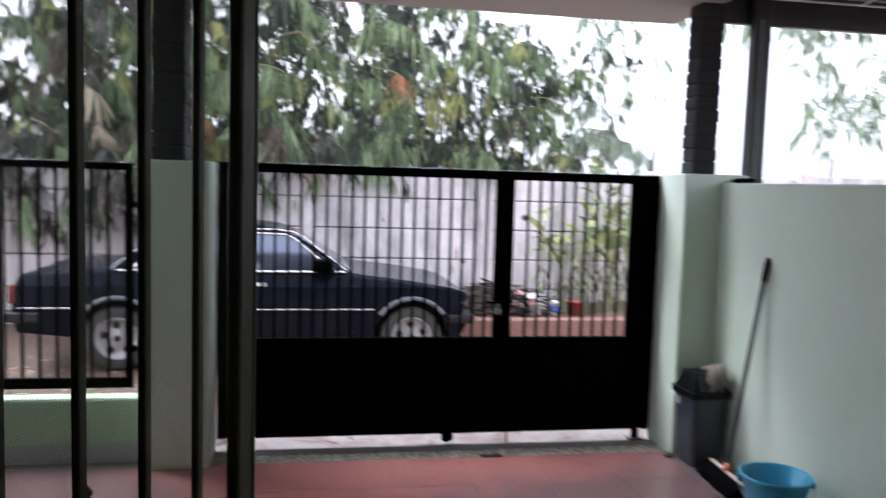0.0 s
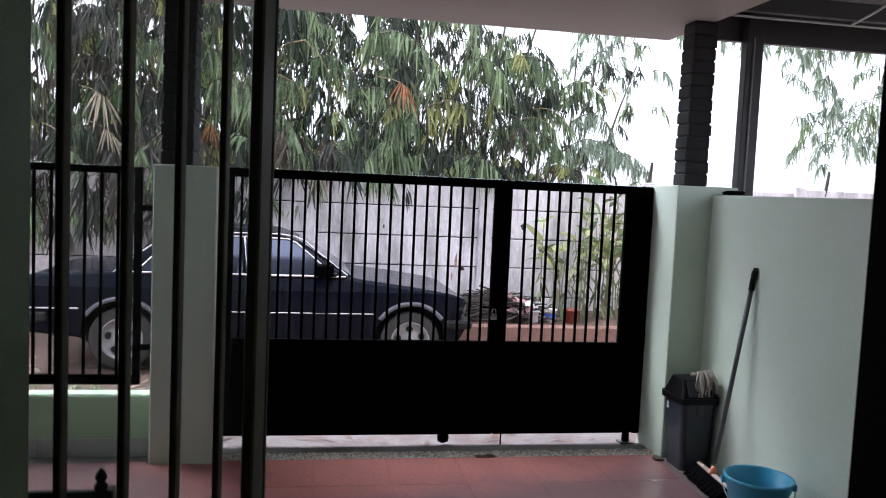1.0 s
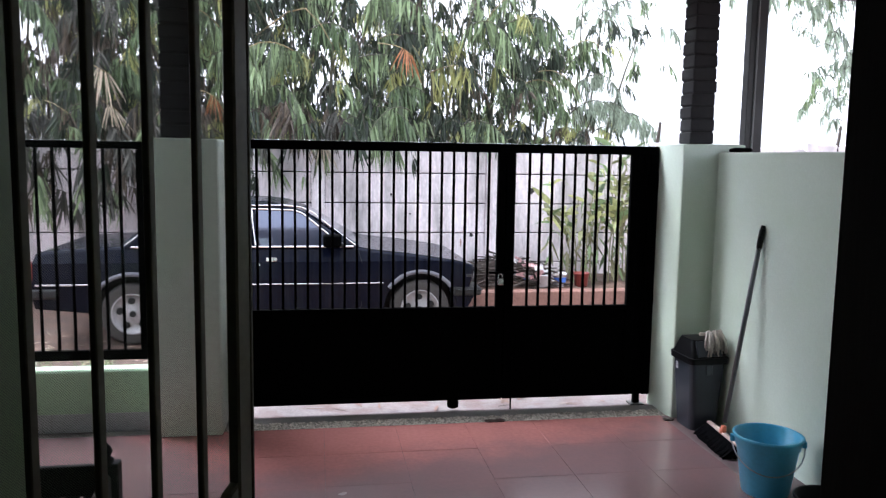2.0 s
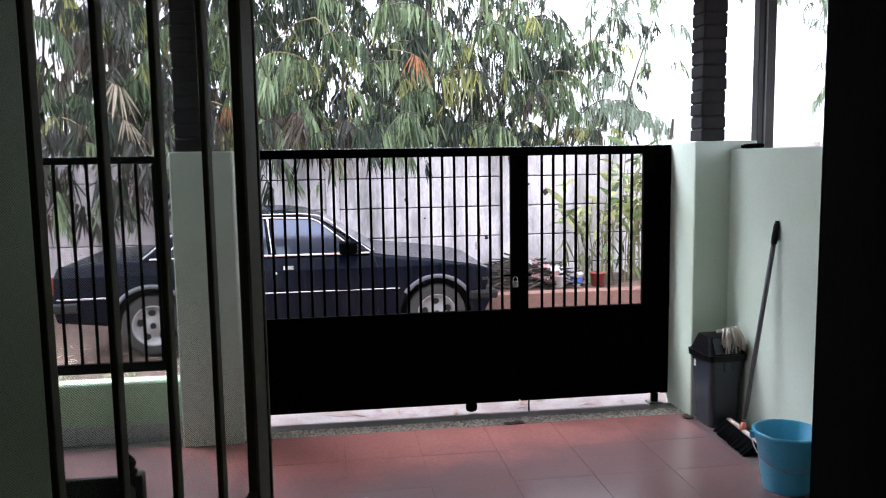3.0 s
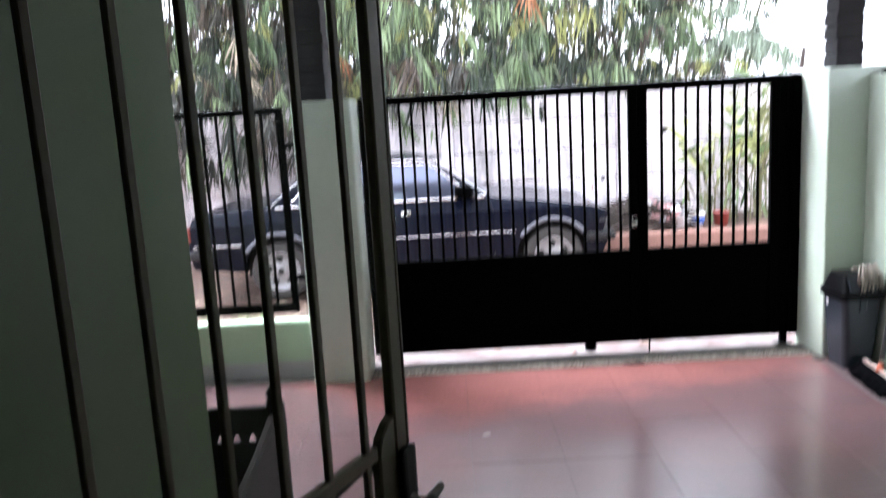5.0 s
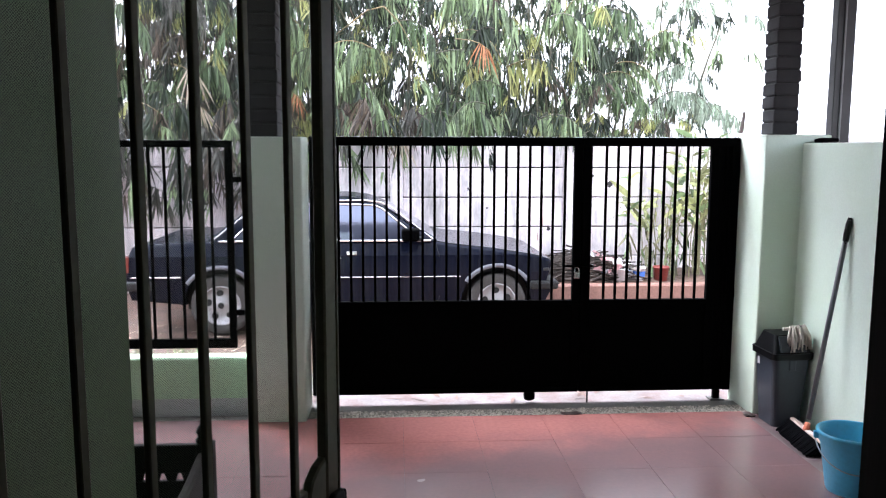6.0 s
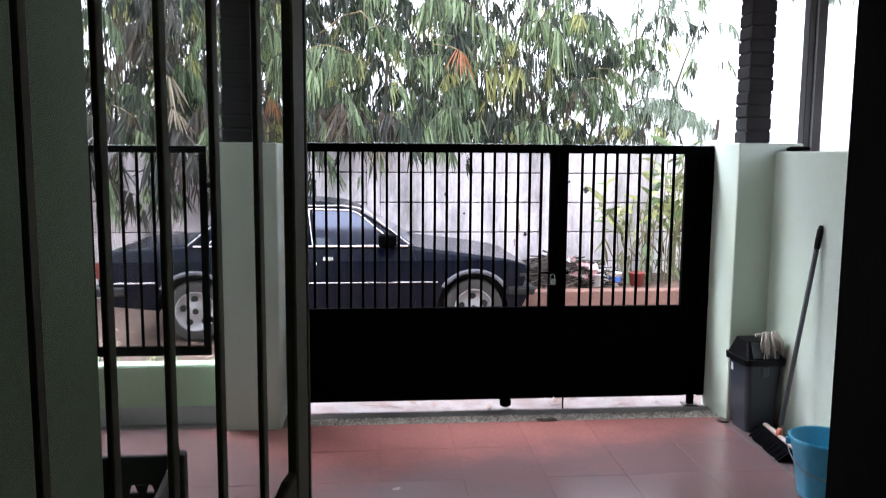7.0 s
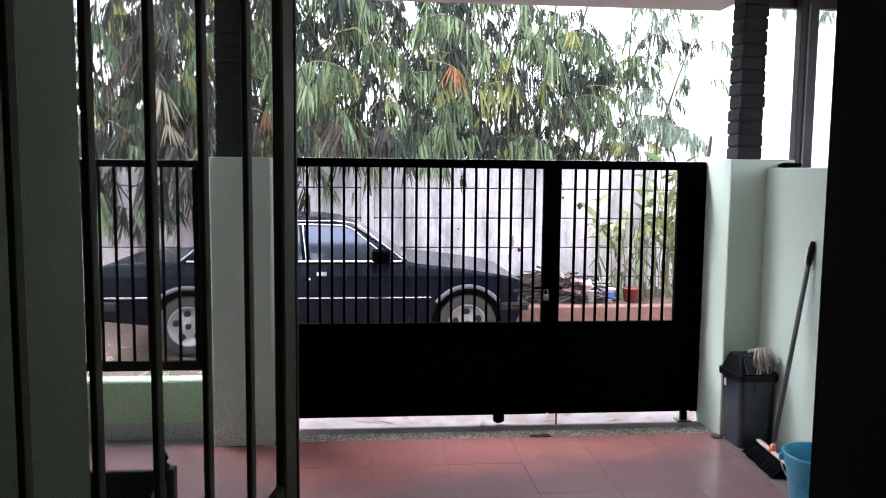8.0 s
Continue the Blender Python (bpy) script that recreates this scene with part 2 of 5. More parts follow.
M = dict(
    mint=mat("mint_wall_paint", (0.67, 0.765, 0.665), 0.55, var=0.04, scale=1.6, fine=90, bump=0.2, stain=(0.56, 0.69, 0.50), stain_amt=0.5, stain_scale=1.1),
    leafgreen=mat("leaf_green_wall_paint", (0.52, 0.72, 0.49), 0.6, var=0.05, scale=1.6, fine=90, bump=0.2, stain=(0.42, 0.55, 0.38), stain_amt=0.4, stain_scale=1.4),
    # front room wall: its shade is put into this darker green
    green=mat("green_wall_paint_shade_dark", (0.080, 0.138, 0.050), 0.65, var=0.06, scale=1.6, fine=60, bump=0.06, stain=(0.066, 0.112, 0.043), stain_amt=0.5, stain_scale=1.3),
    cream=mat("cream_ceiling_paint", (0.45, 0.425, 0.40), 0.7, var=0.03, scale=1.2, fine=60, bump=0.1),
    skirt=mat("grey_skirting_tile", (0.50, 0.51, 0.52), 0.35, var=0.08, scale=4, fine=60, bump=0.05),
    tile=mat("glazed_brown_red_tile", (0.40, 0.165, 0.150), 0.16, spec=0.75, var=0.10, scale=1.3, fine=45, bump=0.02, random_obj=0.05, rough_var=0.10, placed=True),
    grout=mat("dark_grout", (0.125, 0.072, 0.068), 0.7, var=0.35, scale=3, fine=120),
    pebble=mat("washed_pebble", (0.36, 0.325, 0.28), 0.5, var=0.30, scale=20, fine=90, island=0.5, bump=0.1),
    cement=mat("grey_cement", (0.23, 0.218, 0.21), 0.55, var=0.15, scale=5, fine=70, bump=0.3, stain=(0.16, 0.13, 0.12), stain_amt=0.6),
    pave=mat("pale_wet_concrete", (0.175, 0.152, 0.150), 0.8, spec=0.2, var=0.2, scale=4, fine=70, bump=0.3, stain=(0.10, 0.05, 0.042), stain_amt=0.8, stain_scale=3.5),
    earth=mat("wet_red_earth", (0.135, 0.082, 0.06), 0.6, var=0.38, scale=3, fine=26, bump=0.7, bump_dist=0.03, stain=(0.065, 0.045, 0.036), stain_amt=0.9, stain_scale=2.6),
    kerb=mat("red_brown_kerb", (0.25, 0.13, 0.10), 0.6, var=0.25, scale=4, fine=40, bump=0.4),
    black=mat("black_gate_paint", (0.0010, 0.0010, 0.0012), 0.8, var=0.2, scale=5, fine=80, bump=0.05, spec=0.02),
    dark_steel=mat("dark_brown_steel_paint", (0.030, 0.026, 0.022), 0.45, var=0.2, scale=6, fine=80, bump=0.08),
    bronze=mat("grey_brown_door_frame_paint", (0.092, 0.076, 0.049), 0.45, var=0.15, scale=7, fine=90, bump=0.05),
    mesh=mat("grey_insect_mesh", (0.045, 0.055, 0.040), 0.6, var=0.05, bump=0),
    darkwood=mat("dark_stained_door_wood", (0.011, 0.0095, 0.008), 0.7, spec=0.12, var=0.25, scale=5, fine=50, bump=0.1, stretch=(6, 6, 0.6)),
    brick=mat("dark_grey_brick", (0.014, 0.0135, 0.0155), 0.8, var=0.15, scale=8, fine=70, bump=0.5, random_obj=0.25, placed=True),
    mortar=mat("dark_mortar", (0.009, 0.0085, 0.0095), 0.85, var=0.15, scale=9, fine=90, bump=0.4),
    panel=mat("weathered_concrete_panel", (0.84, 0.765, 0.785), 0.75, var=0.13, scale=2.0, fine=55, bump=0.35, stain=(0.27, 0.255, 0.25), stain_amt=0.95, stain_scale=2.6, random_obj=0.12, stretch=(1, 1, 0.3), placed=True),
    car=mat("dusty_navy_car_paint", (0.004, 0.0056, 0.0135), 0.20, var=0.2, scale=3, fine=30, bump=0, coat=0.0, spec=0.17, rough_var=0.05, stain=(0.015, 0.016, 0.022), stain_amt=0.6, stain_scale=2.2, stretch=(6, 6, 0.45)),
    cartop=mat("dark_car_trim", (0.012, 0.012, 0.014), 0.4, var=0.1, bump=0),
    chrome=mat("chrome_trim", (0.75, 0.75, 0.77), 0.15, metal=1, var=0.03, bump=0),
    carglass=mat("tinted_car_glass", (0.13, 0.145, 0.205), 0.07, metal=0.6, var=0.02, bump=0, spec=1.0, rough_var=0.02),
    tyre=mat("muddy_tyre_rubber", (0.055, 0.050, 0.047), 0.8, var=0.2, scale=9, fine=70, bump=0.3),
    rim=mat("alloy_rim", (0.40, 0.39, 0.40), 0.45, metal=0.4, var=0.12, scale=8, bump=0),
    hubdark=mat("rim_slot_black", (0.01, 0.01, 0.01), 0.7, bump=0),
    archtrim=mat("grey_arch_trim", (0.17, 0.172, 0.20), 0.5, metal=0.2, var=0.1, bump=0),
    redlamp=mat("red_lamp_plastic", (0.17, 0.03, 0.02), 0.25, bump=0),
    headlamp=mat("headlamp_glass", (0.16, 0.16, 0.17), 0.1, bump=0),
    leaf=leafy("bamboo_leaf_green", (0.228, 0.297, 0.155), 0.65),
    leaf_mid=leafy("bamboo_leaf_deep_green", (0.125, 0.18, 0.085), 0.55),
    # leaves against the open sky: bright flare put into a paler green
    leaf_pale=leafy("bamboo_leaf_flare_pale", (0.30, 0.36, 0.27), 0.4),
    leaf_yellow=leafy("bamboo_leaf_yellow_green", (0.36, 0.37, 0.14), 0.5),
    cane=mat("tan_arching_cane", (0.28, 0.21, 0.10), 0.5, var=0.2, bump=0),
    # darkened copy of the green leaf: shade inside the foliage as colour
    leaf_dark=leafy("bamboo_leaf_shade_dark", (0.042, 0.058, 0.036), 0.5),
    leaf_dry=leafy("bamboo_leaf_dry", (0.115, 0.090, 0.066), 0.5),
    leaf_grey=leafy("withered_grey_leaf", (0.098, 0.096, 0.080), 0.6),
    leaf_straw=leafy("bamboo_leaf_straw", (0.52, 0.44, 0.33), 0.3),
    leaf_orange=leafy("bamboo_leaf_orange", (0.42, 0.18, 0.08), 0.25),
    culm=mat("bamboo_culm", (0.10, 0.095, 0.06), 0.5, var=0.3, scale=4, fine=30, stretch=(1, 1, 0.3)),
    broad=leafy("broad_leaf_yellow_green", (0.38, 0.40, 0.18), 0.45),
    broad_dark=leafy("broad_leaf_green", (0.17, 0.24, 0.11), 0.45),
    broad_dry=leafy("broad_leaf_withered", (0.22, 0.21, 0.12), 0.4),
    shrubstem=mat("olive_shrub_stem", (0.20, 0.19, 0.10), 0.6, var=0.2, scale=9, fine=50, bump=0.1),
    binbody=mat("dark_grey_bin_plastic", (0.034, 0.041, 0.054), 0.36, var=0.1, scale=6, fine=120, bump=0.08, rough_var=0.06),
    binlid=mat("black_bin_plastic", (0.006, 0.006, 0.007), 0.4, var=0.1, bump=0.05, spec=0.15),
    blue=mat("sky_blue_plastic", (0.085, 0.43, 0.66), 0.36, var=0.06, scale=5, fine=60, bump=0.03, rough_var=0.06),
    wire=mat("galvanised_wire", (0.35, 0.36, 0.38), 0.35, metal=0.8, bump=0),
    mop=mat("grey_mop_yarn", (0.46, 0.41, 0.36), 0.9, var=0.15, scale=30, fine=200, bump=0.3, island=0.2),
    orange=mat("orange_plastic", (0.75, 0.22, 0.13), 0.4, bump=0),
    bristle=mat("black_bristle", (0.004, 0.004, 0.005), 0.9, spec=0.03, var=0.2, fine=150, bump=0.4),
    broomtop=mat("pale_pink_broom_plastic", (0.72, 0.55, 0.50), 0.45, bump=0.05),
    pole=mat("grey_broom_pole", (0.10, 0.10, 0.11), 0.4, var=0.1, bump=0),
    chairblack=mat("black_lacquered_chair", (0.005, 0.005, 0.005), 0.5, var=0.2, bump=0.1, spec=0.2),
    cloth=mat("grey_brown_cloth", (0.085, 0.075, 0.07), 0.9, var=0.15, scale=7, fine=150, bump=0.3),
    steelgrey=mat("grey_steel_channel", (0.020, 0.019, 0.021), 0.5, var=0.15, bump=0.1),
    galv=mat("grey_roof_sheet", (0.17, 0.175, 0.18), 0.5, var=0.12, scale=3, bump=0.1),
    rod=mat("pale_roof_rod", (0.42, 0.42, 0.42), 0.5, bump=0),
    water=mat("rain_water", (0.95, 0.97, 1.0), 0.06, var=0.01, bump=0, rough_var=0.02),
    silver=mat("padlock_steel", (0.6, 0.6, 0.6), 0.25, metal=1, bump=0),
    twig=mat("wet_twig_bark", (0.055, 0.042, 0.035), 0.8, var=0.3, bump=0.3),
    paletwig=mat("pale_dry_twig", (0.20, 0.17, 0.15), 0.8, var=0.3, bump=0.2),
    white=mat("white_plastic", (0.75, 0.74, 0.76), 0.5, var=0.08, bump=0.05),
    redplastic=mat("red_plastic", (0.25, 0.05, 0.04), 0.5, bump=0.03),
    pink=mat("pink_plastic", (0.62, 0.36, 0.36), 0.5, var=0.1, bump=0.05),
    rust=mat("rust_stain", (0.44, 0.29, 0.26), 0.8, var=0.3, scale=20, bump=0.1),
    mould=mat("dark_mould_spot", (0.05, 0.045, 0.045), 0.9, var=0.3, bump=0.1),
    wetleaf=mat("dark_wet_leaf", (0.028, 0.009, 0.007), 0.4, bump=0.1),
    litter=mat("wet_brown_litter", (0.105, 0.060, 0.045), 0.6, var=0.35, scale=4, fine=30, bump=0, island=0.5),
    bluelabel=mat("blue_print", (0.06, 0.16, 0.55), 0.5, bump=0),
    room=mat("dim_room_paint", (0.45, 0.50, 0.44), 0.7, var=0.05, bump=0.1),
)


M["water"].node_tree.nodes["Principled BSDF"].inputs["Transmission Weight"].default_value = 1.0
M["water"].node_tree.nodes["Principled BSDF"].inputs["IOR"].default_value = 1.33


def wet_strip(m, dry, dry_rough):
    """Rain reaches the tiles near the gate; further in they are dry and dusty, with an uneven edge."""
    n, l = m.node_tree.nodes, m.node_tree.links
    b = n["Principled BSDF"]
    col, rough = b.inputs["Base Color"].links[0].from_socket, b.inputs["Roughness"].links[0].from_socket
    pos = n.new("ShaderNodeNewGeometry").outputs["Position"]
    sep = n.new("ShaderNodeSeparateXYZ")
    l.new(pos, sep.inputs[0])
    noise = n.new("ShaderNodeTexNoise")
    noise.inputs["Scale"].default_value, noise.inputs["Detail"].default_value = 2.6, 6
    noise.inputs["Roughness"].default_value = 0.6
    l.new(pos, noise.inputs["Vector"])
    wob = n.new("ShaderNodeMath")
    wob.operation = "MULTIPLY_ADD"
    l.new(noise.outputs["Fac"], wob.inputs[0])
    wob.inputs[1].default_value = 0.75
    l.new(sep.outputs["Y"], wob.inputs[2])
    # the low wall and the pillars keep the rain off on both sides of the gate
    last = wob.outputs[0]
    for sign, start, rate in ((1, 0.0, -0.24), (-1, 0.32, -1.1)):
        past = n.new("ShaderNodeMath")
        past.operation = "MULTIPLY_ADD"
        l.new(sep.outputs["X"], past.inputs[0])
        past.inputs[1].default_value, past.inputs[2].default_value = sign, -start
        only = n.new("ShaderNodeMath")
        only.operation = "MAXIMUM"
        l.new(past.outputs[0], only.inputs[0])
        only.inputs[1].default_value = 0.0
        slope = n.new("ShaderNodeMath")
        slope.operation = "MULTIPLY_ADD"
        l.new(only.outputs[0], slope.inputs[0])
        slope.inputs[1].default_value = rate
        l.new(last, slope.inputs[2])
        last = slope.outputs[0]
    mask = n.new("ShaderNodeMapRange")
    mask.interpolation_type = "SMOOTHSTEP"
    mask.inputs["From Min"].default_value, mask.inputs["From Max"].default_value = 3.92, 4.42
    l.new(last, mask.inputs["Value"])
    mx = n.new("ShaderNodeMix")
    mx.data_type = "RGBA"
    l.new(mask.outputs[0], mx.inputs["Factor"])
    grime = n.new("ShaderNodeMix")
    grime.data_type = "RGBA"
    l.new(noise.outputs["Fac"], grime.inputs["Factor"])
    l.new(col, grime.inputs["A"])
    grime.inputs["B"].default_value = (*dry, 1)
    dust = n.new("ShaderNodeMix")
    dust.data_type = "RGBA"
    dust.inputs["Factor"].default_value = 0.55
    l.new(grime.outputs["Result"], dust.inputs["A"])
    dust.inputs["B"].default_value = (*dry, 1)
    l.new(dust.outputs["Result"], mx.inputs["A"])
    l.new(col, mx.inputs["B"])
    l.new(mx.outputs["Result"], b.inputs["Base Color"])
    add = n.new("ShaderNodeMix")
    l.new(mask.outputs[0], add.inputs["Factor"])
    broad = n.new("ShaderNodeTexNoise")
    broad.inputs["Scale"].default_value, broad.inputs["Detail"].default_value = 2.2, 2
    l.new(pos, broad.inputs["Vector"])
    patchy = n.new("ShaderNodeMapRange")
    patchy.inputs["From Min"].default_value, patchy.inputs["From Max"].default_value = 0.2, 0.8
    patchy.inputs["To Min"].default_value, patchy.inputs["To Max"].default_value = dry_rough - 0.04, dry_rough + 0.10
    l.new(broad.outputs["Fac"], patchy.inputs["Value"])
    l.new(patchy.outputs[0], add.inputs["A"])
    pool = n.new("ShaderNodeTexNoise")
    pool.inputs["Scale"].default_value, pool.inputs["Detail"].default_value = 3.4, 3
    l.new(pos, pool.inputs["Vector"])
    edge = n.new("ShaderNodeMapRange")
    edge.interpolation_type = "SMOOTHSTEP"
    edge.inputs["From Min"].default_value, edge.inputs["From Max"].default_value = 0.50, 0.58
    l.new(pool.outputs["Fac"], edge.inputs["Value"])
    sheen = n.new("ShaderNodeMix")
    l.new(edge.outputs[0], sheen.inputs["Factor"])
    l.new(rough, sheen.inputs["A"])
    sheen.inputs["B"].default_value = 0.035
    l.new(sheen.outputs["Result"], add.inputs["B"])
    l.new(add.outputs["Result"], b.inputs["Roughness"])
    # thin uneven water film on the wet part
    film = n.new("ShaderNodeTexNoise")
    film.inputs["Scale"].default_value, film.inputs["Detail"].default_value = 11, 5
    l.new(pos, film.inputs["Vector"])
    wet = n.new("ShaderNodeMath")
    wet.operation = "MULTIPLY"
    l.new(film.outputs["Fac"], wet.inputs[0])
    l.new(mask.outputs[0], wet.inputs[1])
    bump = n.new("ShaderNodeBump")
    bump.inputs["Strength"].default_value, bump.inputs["Distance"].default_value = 0.14, 0.003
    l.new(wet.outputs[0], bump.inputs["Height"])
    l.new(b.inputs["Normal"].links[0].from_socket, bump.inputs["Normal"])
    l.new(bump.outputs[0], b.inputs["Normal"])


wet_strip(M["tile"], (0.156, 0.118, 0.127), 0.195)
wet_strip(M["grout"], (0.125, 0.092, 0.098), 0.5)


# ---- mesh helpers ----
def link(name, bm, material, parent=None, label="", smooth=False):
    me = bpy.data.meshes.new(name)
    bm.to_mesh(me)
    bm.free()
    me.materials.append(material)
    if smooth:
        me.shade_smooth()
    ob = new(name, me)
    if parent:
        ob.parent = parent
    if label:
        ob["label"] = label
    return ob


def part(name, bm, material, parent, label="", smooth=False):
    return link(name, bm, material, parent, label, smooth)


def thing(name, label, category, m=None, group="", kind=""):
    ob = new(name)
    if m is not None:
        ob.matrix_world = m
    return tagged(ob, label, category, group, kind)


def box(x0, x1, y0, y1, z0, z1, bevel=0.0, seg=1, bm=None):
    bm = bm or bmesh.new()
    r = bmesh.ops.create_cube(bm, size=1.0)
    vs = r["verts"]
    for v in vs:
        v.co = Vector(((x0 + x1) / 2 + v.co.x * (x1 - x0), (y0 + y1) / 2 + v.co.y * (y1 - y0), (z0 + z1) / 2 + v.co.z * (z1 - z0)))
    if bevel:
        es = {e for v in vs for e in v.link_edges}
        bmesh.ops.bevel(bm, geom=list(es), offset=bevel, segments=seg, affect="EDGES", profile=0.5)
    return bm


def tube(points, radii, n=8, bm=None, caps=True):
    """A round bar through points, with a radius at each."""
    bm = bm or bmesh.new()
    pts = [Vector(p) for p in points]
    if not isinstance(radii, (list, tuple)):
        radii = [radii] * len(pts)
    rings = []
    side = None
    for i, p in enumerate(pts):
        d = (pts[min(i + 1, len(pts) - 1)] - pts[max(i - 1, 0)]).normalized()
        if side is None:
            side = d.orthogonal().normalized()
        side = (side - d * side.dot(d)).normalized()
        up = d.cross(side)
        rings.append([bm.verts.new(p + radii[i] * (math.cos(a) * side + math.sin(a) * up)) for a in (2 * math.pi * k / n for k in range(n))])
    for a, b in zip(rings, rings[1:]):
        for k in range(n):
            bm.faces.new((a[k], a[(k + 1) % n], b[(k + 1) % n], b[k]))
    if caps:
        bm.faces.new(list(reversed(rings[0])))
        bm.faces.new(rings[-1])
    return bm


def lathe(profile, n=24, bm=None, axis="Z"):
    """Turns (radius, height) pairs round an axis."""
    bm = bm or bmesh.new()
    rings = []
    for r, h in profile:
        ring = []
        for k in range(n):
            a = 2 * math.pi * k / n
            c, s = r * math.cos(a), r * math.sin(a)
            ring.append(bm.verts.new((c, s, h) if axis == "Z" else (c, h, s)))
        rings.append(ring)
    for a, b in zip(rings, rings[1:]):
        for k in range(n):
            bm.faces.new((a[k], a[(k + 1) % n], b[(k + 1) % n], b[k]))
    bmesh.ops.recalc_face_normals(bm, faces=bm.faces[:])
    return bm


def prism(outline, y0, y1, bm=None, bevel=0.0, seg=2):
    """An outline in x and z, drawn out from y0 to y1."""
    bm = bm or bmesh.new()
    a = [bm.verts.new((x, y0, z)) for x, z in outline]
    b = [bm.verts.new((x, y1, z)) for x, z in outline]
    n = len(outline)
    f0, f1 = bm.faces.new(a), bm.faces.new(list(reversed(b)))
    for k in range(n):
        bm.faces.new((a[(k + 1) % n], a[k], b[k], b[(k + 1) % n]))
    bmesh.ops.recalc_face_normals(bm, faces=bm.faces[:])
    if bevel:
        es = list({e for f in (f0, f1) for e in f.edges})
        bmesh.ops.bevel(bm, geom=es, offset=bevel, segments=seg, affect="EDGES", profile=0.5)
    return bm


def structure(name, bm, material, label):
    return tagged(link(name, bm, material), label, "structure", kind="structure")


# ---- plan ----
GATE_Y = 4.747
GROUND = -0.30
CEIL = 2.61
WALL_X = 2.33          # carport side wall
JAMB_X, JAMB_Y = 0.338, 0.50
BLOCK_X, BLOCK_Y = -0.557, 1.627
LEFT = -2.7


def ground_z(y):
    if y < 5.0:
        return -0.035
    if y < 6.8:
        return -0.035 + (GROUND + 0.035) * (y - 5.0) / 1.8
    return GROUND


# ground: one sheet to the horizon
bm = bmesh.new()
ys = [-300, -60, -8, 4.62, 5.0, 5.6, 6.2, 6.8] + [7.0 + 0.3 * i for i in range(12)] + [11, 14, 30, 90, 400]
xs = [-400, -80, -20] + [-8 + 0.4 * i for i in range(41)] + [20, 80, 400]
grid = []
for y in ys:
    row = []
    for x in xs:
        z = ground_z(y) - (0.3 if y < -5 else 0)
        if -9 < x < 9 and 5.5 < y < 12:
            z += 0.025 * noise.noise((x * 1.3, y * 1.3, 0.3))
        row.append(bm.verts.new((x, y, z)))
    grid.append(row)
for a, b in zip(grid, grid[1:]):
    for k in range(len(xs) - 1):
        bm.faces.new((a[k], a[k + 1], b[k + 1], b[k]))
structure("ground", bm, M["earth"], "wet red-brown earth with litter outside the gate")
bm = bmesh.new()
rows = []
for i in range(7):
    y = 4.66 + 0.2 * i
    rows.append([bm.verts.new((x * 0.5, y, ground_z(y) + 0.012)) for x in range(-12, 13)])
for a, b in zip(rows, rows[1:]):
    for k in range(24):
        bm.faces.new((a[k], a[k + 1], b[k + 1], b[k]))
structure("pavement", bm, M["pave"], "pale wet concrete apron outside the gate")

# carport floor bed, its tiles come last
structure("floor", box(LEFT, WALL_X + 0.1, -3.2, 4.44, -0.25, -0.0025), M["grout"], "carport floor of square brown-red tiles with dark joints")
structure("trim_threshold", box(LEFT, 2.11, 4.44, 4.67, -0.25, -0.008), M["cement"], "washed pebble threshold strip under the gate")

# ceiling slab and the house round the camera
structure("ceiling", box(LEFT - 0.1, 2.30, JAMB_Y - 0.12, 5.05, CEIL, CEIL + 0.14, 0.004), M["cream"], "flat cream painted carport ceiling")
structure("wall_house_door", box(JAMB_X + 0.09, 2.6, 0.36, 0.49, -0.1, 3.0), M["mint"], "mint green plastered house wall beside the door")
structure("wall_over_door", box(BLOCK_X, JAMB_X + 0.09, 0.36, 0.49, 2.16, 3.0), M["mint"], "mint green plastered wall over the door")
# shaded wall face, darkened through its paint colour
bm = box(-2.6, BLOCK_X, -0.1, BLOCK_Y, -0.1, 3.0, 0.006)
structure("wall_house_block", bm, M["green"], "green plastered wall of the front room beside the door, paint darkened for shade")
structure("wall_room_back", box(-2.6, 2.6, -3.3, -3.15, -0.1, 2.9), M["room"], "plain room wall")
structure("wall_room_west", box(-2.72, -2.6, -3.3, BLOCK_Y, -0.1, 3.0), M["room"], "plain room wall")
structure("wall_room_east", box(2.6, 2.72, -3.3, 0.49, -0.1, 3.0), M["room"], "plain room wall")
structure("ceiling_room", box(-2.6, 2.6, -3.15, 0.36, 2.75, 2.85), M["cream"], "plain room ceiling")
# added out of view; its height sets how much west light enters
structure("wall_carport_west", box(LEFT - 0.12, LEFT, BLOCK_Y, 4.75, -0.2, 1.95), M["mint"], "added unseen mint green wall that cuts the light from the west")
structure("roof_slab", box(LEFT - 0.3, 2.22, -3.3, 4.9, 3.0, 3.1), M["galv"], "plain roof over the house")

# side wall and the two gate pillars
structure("wall_side", box(WALL_X, WALL_X + 0.12, 2.95, 4.398, -0.25, 1.594, 0.006), M["mint"], "mint green plastered low side wall")
# added behind the jamb, out of view, to shut out sky light
structure("wall_side_tall", box(WALL_X, WALL_X + 0.12, 0.49, 2.949, -0.25, 3.0), M["mint"], "added unseen mint green side wall that dims the carport")
structure("pillar_right", box(2.115, 2.50, 4.40, 4.76, -0.25, 1.642, 0.006), M["mint"], "square mint green gate pillar")
structure("pillar_left", box(-0.845, -0.515, 4.394, 4.72, -0.25, 1.622, 0.008), M["mint"], "square mint green gate pillar")
structure("wall_low", box(LEFT, -0.845, 4.545, 4.69, -0.25, 0.335, 0.006), M["leafgreen"], "low leaf-green wall under the fence")
